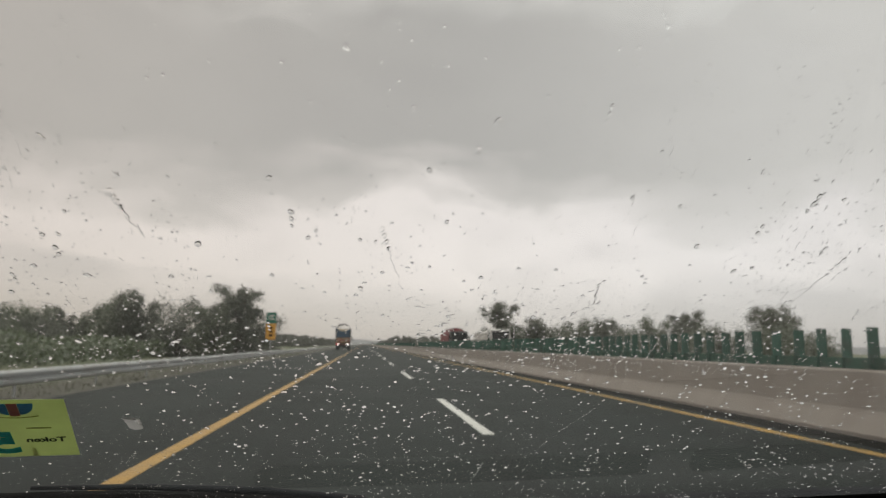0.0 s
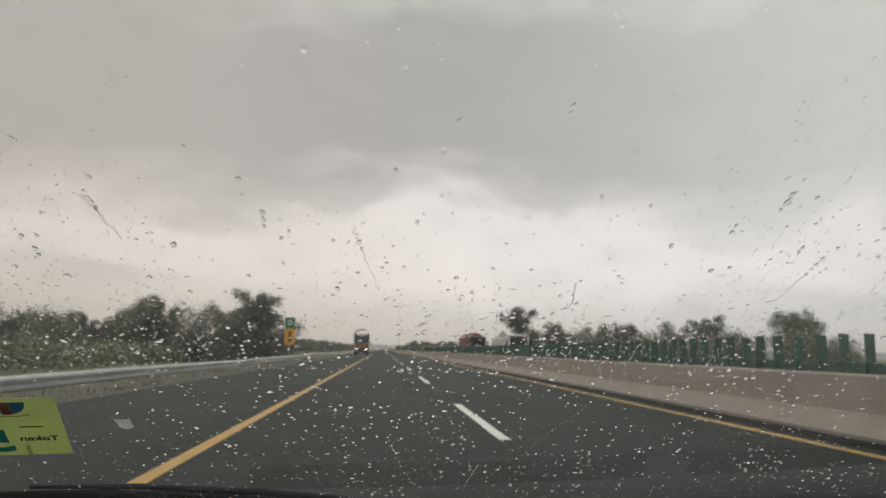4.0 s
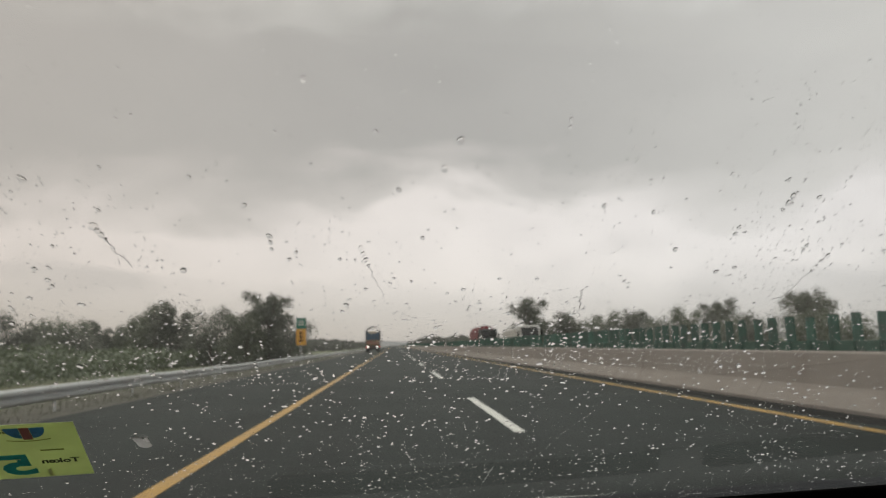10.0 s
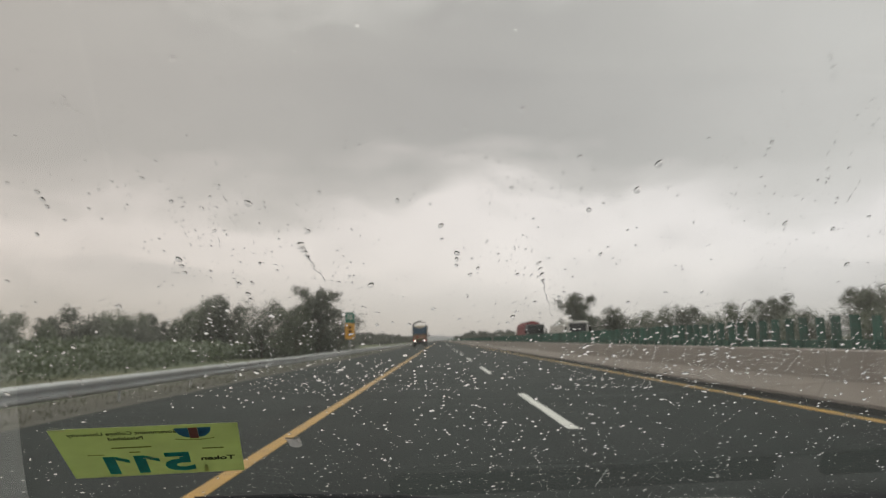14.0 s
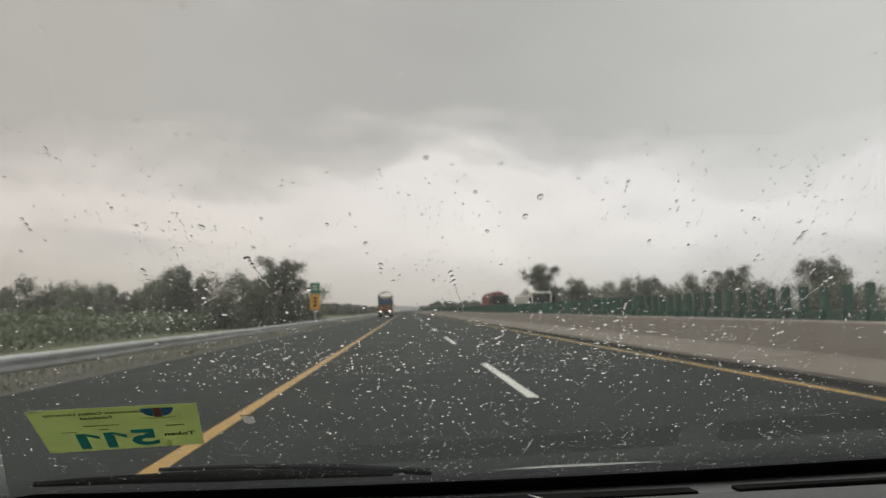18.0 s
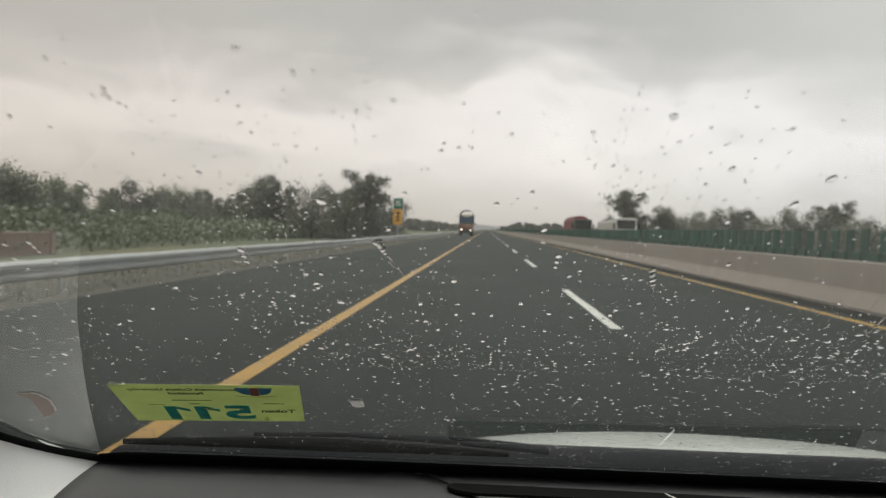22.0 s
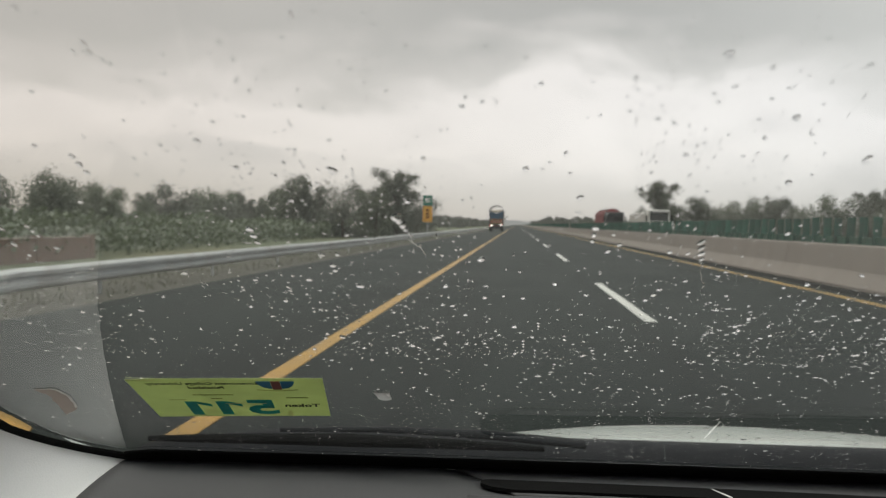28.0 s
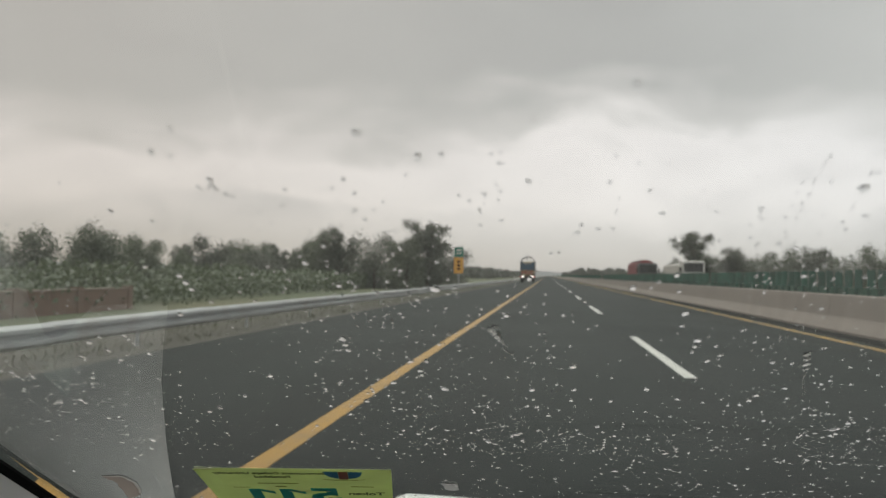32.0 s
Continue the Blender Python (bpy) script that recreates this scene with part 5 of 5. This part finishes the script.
def build_painted_truck():
    t = tagged(empty("painted_truck", pose(-3.4, 116.0, 0)), "hand-painted cargo truck with blue and red tailgate and bare canopy hoops", "truck")
    blue = mat("faded_blue_panel", (0.035, 0.075, 0.13), 0.5, vary=0.3, scale=1.5, fine=20, bump=0.2, dirt=(0.03, 0.03, 0.035), dirt_amount=0.6)
    red = mat("painted_red_panel", (0.22, 0.045, 0.03), 0.5, vary=0.35, scale=2.5, fine=25, bump=0.2, dirt=(0.06, 0.05, 0.05), dirt_amount=0.6, dirt_scale=3)
    olive = mat("painted_green_panel", (0.10, 0.12, 0.05), 0.5, vary=0.35, scale=2.5, fine=25, bump=0.2)
    pink = mat("faded_pink_board", (0.36, 0.22, 0.20), 0.6, vary=0.25, scale=2, fine=25, bump=0.2, dirt=(0.2, 0.17, 0.16), dirt_amount=0.6)
    cream = mat("cream_board", (0.42, 0.36, 0.26), 0.6, vary=0.25, scale=2, fine=25, bump=0.2, dirt=(0.2, 0.17, 0.14), dirt_amount=0.6)
    dark = mat("sooty_steel", (0.03, 0.03, 0.032), 0.6, vary=0.3, scale=4, fine=40, bump=0.2)
    w = 1.2
    part("chassis", box_bm((-0.5, 0.1, 0.62), (0.5, 8.2, 0.86), 0.02), dark, t)
    part("cargo_floor", box_bm((-w, 0.0, 0.98), (w, 6.2, 1.15), 0.02), dark, t)
    # tailgate with a curved upper edge
    bm = bmesh.new()
    us = span(-w, w, 17)
    sheet(bm, lambda x, v: (x, 0.0, 2.15 + (v * (1.05 + 0.50 * (abs(x) / w) ** 2.2))), us, span(0, 1, 5), (0, 0.07, 0))
    bmesh.ops.recalc_face_normals(bm, faces=bm.faces)
    part("upper_tailgate", bm, blue, t, "faded blue upper tailgate with a dipped edge")
    lower = part("lower_tailgate", box_bm((-w, -0.01, 1.15), (w, 0.07, 2.13), 0.01), red, t, "red painted lower tailgate with bands")
    for z0, z1, m in ((1.22, 1.40, olive), (1.52, 1.58, cream), (1.80, 1.86, cream), (1.95, 2.08, olive)):
        part("painted_band", box_bm((-w + 0.08, -0.022, z0), (w - 0.08, -0.008, z1), 0.004), m, lower)
    for x in (-w + 0.03, w - 0.03):
        part("corner_post", box_bm((x - 0.06, -0.03, 1.0), (x + 0.06, 0.10, 3.75), 0.01), dark, t)
    for s in (-1, 1):
        side = part("side_panel", box_bm((s * w - 0.04, 0.1, 1.15), (s * w + 0.04, 6.2, 2.2), 0.01), pink, t, "painted wooden side board in pink and cream bands")
        for k in range(5):
            part("side_picture", box_bm((s * (w + 0.03) - 0.02, 0.3 + 1.18 * k, 1.30), (s * (w + 0.03) + 0.02, 1.3 + 1.18 * k, 2.05), 0.01), (cream, olive, pink, cream, red)[k], side)
        for k in range(3):
            part("side_slat", box_bm((s * w - 0.03, 0.1, 2.3 + 0.42 * k), (s * w + 0.03, 6.2, 2.62 + 0.42 * k), 0.01), (pink, GALV, dark)[k], t)
        for k in range(6):
            part("side_post", box_bm((s * w - 0.05, 0.15 + 1.18 * k, 1.15), (s * w + 0.05, 0.25 + 1.18 * k, 3.6), 0.01), dark, t)
        part("mudguard", box_bm((s * 0.95 - 0.3, 1.0, 1.0), (s * 0.95 + 0.28, 2.4, 1.05), 0.01), dark, t)
    for k, y in enumerate((0.4, 1.9, 3.4, 4.9, 6.0)):
        bm = bmesh.new()
        tube(bm, [(w * math.cos(a), y, 3.55 + 0.85 * math.sin(a)) for a in span(0, math.pi, 17)], 0.03, 6)
        part("canopy_hoop", bm, dark, t, "bare curved steel canopy hoop")
    part("bumper", box_bm((-1.1, -0.10, 0.55), (1.1, 0.0, 0.78), 0.02), dark, t)
    lamp_white = glow_mat("reversing_lamp_glow", (1.0, 0.92, 0.85), 4.0)
    lamp_red = glow_mat("tail_lamp_glow", (1.0, 0.05, 0.03), 2.0)
    for s in (-1, 1):
        lamp = empty("tail_lamp", pose(s * 0.83, -0.04, 1.02))
        lamp.parent = t
        part("housing", box_bm((-0.27, 0.0, -0.10), (0.27, 0.05, 0.10), 0.01), dark, lamp)
        part("white_lens", box_bm((-0.19 if s > 0 else -0.09, -0.025, -0.07), (0.09 if s > 0 else 0.19, 0.0, 0.07), 0.02), lamp_white, lamp, "glowing white lamp lens")
        part("red_lens", box_bm((0.10, -0.02, -0.06) if s > 0 else (-0.25, -0.02, -0.06), (0.25, 0.0, 0.06) if s > 0 else (-0.10, 0.0, 0.06), 0.015), lamp_red, lamp, "glowing red lamp lens")
    for k in range(6):
        part("mud_flap", box_bm((-0.95 + 0.34 * k, 0.02, 0.42), (-0.72 + 0.34 * k, 0.03, 0.6), 0.0), BLACK, t)
    part("cab", box_bm((-1.1, 6.4, 0.75), (1.1, 8.1, 2.75), 0.10), red, t)
    part("cab_crown", box_bm((-1.15, 6.1, 2.78), (1.15, 7.6, 3.75), 0.12), cream, t)
    for s in (-1, 1):
        part("cab_window", box_bm((s * 1.1 - 0.012, 6.9, 1.75), (s * 1.1 + 0.012, 7.8, 2.45), 0.005), DARK_GLASS, t)
        mirror = empty("mirror", pose(s * 1.42, 7.9, 2.1))
        mirror.parent = t
        part("mirror_head", box_bm((-0.11, -0.03, -0.2), (0.11, 0.05, 0.2), 0.03), BLACK, mirror)
        bm = bmesh.new()
        tube(bm, [(0, 0, 0), (-s * 0.32, 0.05, 0.12)], 0.018, 6)
        part("mirror_arm", bm, BLACK, mirror)
    wheel_pair(t, 0.95, 1.7, 0.5, 0.5)
    wheel_pair(t, 0.98, 7.3, 0.5, 0.30)


def build_oncoming_truck(x, y, cab_mat, load_mat, load_label, label, bulge):
    t = tagged(empty("oncoming_truck", pose(x, y, 0)), label, "truck")
    dark = COWL
    part("cab", box_bm((-1.22, 0.0, 0.85), (1.22, 2.0, 3.15), 0.12), cab_mat, t)
    part("windscreen", box_bm((-1.05, -0.02, 1.9), (1.05, 0.03, 2.85), 0.02), DARK_GLASS, t)
    part("sun_visor", box_bm((-1.1, -0.18, 2.88), (1.1, 0.0, 2.98), 0.02), dark, t)
    part("grille", box_bm((-0.8, -0.03, 1.0), (0.8, 0.0, 1.6), 0.02), dark, t)
    for k in range(4):
        part("grille_bar", box_bm((-0.78, -0.05, 1.08 + 0.14 * k), (0.78, -0.03, 1.12 + 0.14 * k), 0.005), GALV, t)
    part("bumper", box_bm((-1.22, -0.12, 0.45), (1.22, 0.05, 0.85), 0.05), cab_mat, t)
    for s in (-1, 1):
        lamp = empty("headlamp", pose(s * 0.92, -0.12, 0.68))
        lamp.parent = t
        bm = bmesh.new()
        cyl(bm, (0, -0.02, 0), (0, 0.03, 0), 0.13, 0.14, 16)
        part("lens", bm, CHROME, lamp)
        part("mirror", box_bm((s * 1.42 - 0.1, -0.1, 1.9), (s * 1.42 + 0.1, 0.02, 2.5), 0.03), BLACK, t)
        bm = bmesh.new()
        tube(bm, [(s * 1.2, 0.1, 2.6), (s * 1.42, -0.04, 2.5)], 0.02, 6)
        part("mirror_arm", bm, BLACK, t)
    part("chassis", box_bm((-0.5, 1.0, 0.7), (0.5, 12.5, 0.95), 0.02), dark, t)
    bm = bmesh.new()
    prof = [(-1.25, 1.0), (1.25, 1.0), (1.25, 2.7)] + [(1.25 * math.cos(a), 2.7 + bulge * math.sin(a)) for a in span(0.15, math.pi - 0.15, 11)] + [(-1.25, 2.7)]
    extrude_profile(bm, prof, 2.3, 12.6)
    bmesh.ops.recalc_face_normals(bm, faces=bm.faces)
    load = part("load", bm, load_mat, t, load_label)
    for k in range(8):
        bm = bmesh.new()
        yy = 2.6 + 1.35 * k
        tube(bm, [(1.27 * math.cos(a), yy, 2.7 + (bulge + 0.02) * math.sin(a)) for a in span(0.0, math.pi, 11)], 0.015, 5)
        part("rope", bm, dark, load)
    wheel_pair(t, 1.0, 1.1, 0.5, 0.32)
    for yy in (3.9, 9.6, 10.8):
        wheel_pair(t, 0.98, yy, 0.5, 0.5)


def build_sign():
    t = tagged(empty("distance_sign", pose(-7.5, 57.0, -0.3)), "tall green and orange roadside distance sign on a steel post", "road sign")
    green = mat("sign_green", (0.01, 0.13, 0.09), 0.4, vary=0.08, scale=3, fine=40, bump=0.0)
    orange = mat("sign_orange", (0.55, 0.27, 0.03), 0.45, vary=0.08, scale=3, fine=40, bump=0.0)
    bm = bmesh.new()
    cyl(bm, (0, 0.05, -0.4), (0, 0.05, 3.7), 0.045, 0.045, 12)
    part("post", bm, GALV, t)
    upper = part("upper_board", box_bm((-0.4, -0.015, 2.95), (0.4, 0.01, 3.85), 0.006), green, t, "green upper board with pale bars")
    lower = part("lower_board", box_bm((-0.4, -0.015, 1.6), (0.4, 0.01, 2.93), 0.006), orange, t, "orange lower board with dark bars")
    for z in (3.25, 3.5):
        part("bar", box_bm((-0.22, -0.021, z), (0.22, -0.014, z + 0.12), 0.002), WHITE_LINE, upper)
    for z in (1.9, 2.2, 2.5):
        part("bar", box_bm((-0.14, -0.021, z), (0.14, -0.014, z + 0.16), 0.002), COWL, lower)


def build_walls():
    t = tagged(empty("boundary_wall"), "low weathered brick boundary wall beyond the verge", "wall", kind="structure")
    part("wall_body", box_bm((-22.9, 18, -1.1), (-22.6, 34, 0.12), 0.01), BRICK, t)
    part("coping", box_bm((-22.95, 18, 0.123), (-22.55, 34, 0.18), 0.02), PLASTER, t)
    for k in range(5):
        part("pier", box_bm((-23.0, 17.7 + 4.0 * k, -1.1), (-22.55, 18.1 + 4.0 * k, 0.26), 0.015), BRICK, t)
    h = tagged(empty("field_hut", pose(-34, 104, -1.0)), "low long plastered field hut with one dark window opening", "hut")
    part("wall", box_bm((-6.5, -2, 0), (6.5, 2, 1.95), 0.03), PLASTER, h)
    part("roof", box_bm((-6.7, -2.2, 1.953), (6.7, 2.2, 2.1), 0.03), PLASTER, h)
    part("window", box_bm((2.6, -2.05, 0.8), (3.6, -1.98, 1.6), 0.01), COWL, h)


TARP_WHITE = mat("grey_white_tarpaulin", (0.55, 0.53, 0.50), 0.7, vary=0.12, scale=1.2, fine=15, bump=0.4, dirt=(0.35, 0.33, 0.3), dirt_amount=0.6)
TARP_RED = mat("red_tarpaulin", (0.17, 0.014, 0.018), 0.6, vary=0.2, scale=1.2, fine=15, bump=0.5)
CAB_WHITE = mat("truck_white_paint", (0.6, 0.59, 0.56), 0.4, vary=0.08, scale=2, fine=30, bump=0.0)
CAB_DARK = mat("truck_dark_paint", (0.05, 0.05, 0.05), 0.5, vary=0.2, scale=2, fine=30, bump=0.0)
build_painted_truck()
build_oncoming_truck(16.4, 80.0, CAB_WHITE, TARP_WHITE, "grey-white tarpaulin over a long trailer load", "white lorry with a tarpaulin trailer on the opposite carriageway", 0.35)
build_oncoming_truck(13.4, 94.0, CAB_DARK, TARP_RED, "bulging red tarpaulin load", "dark lorry under a bulging red tarpaulin on the opposite carriageway", 0.95)
build_sign()
build_walls()
build_barrier()
build_rail()
build_screen()
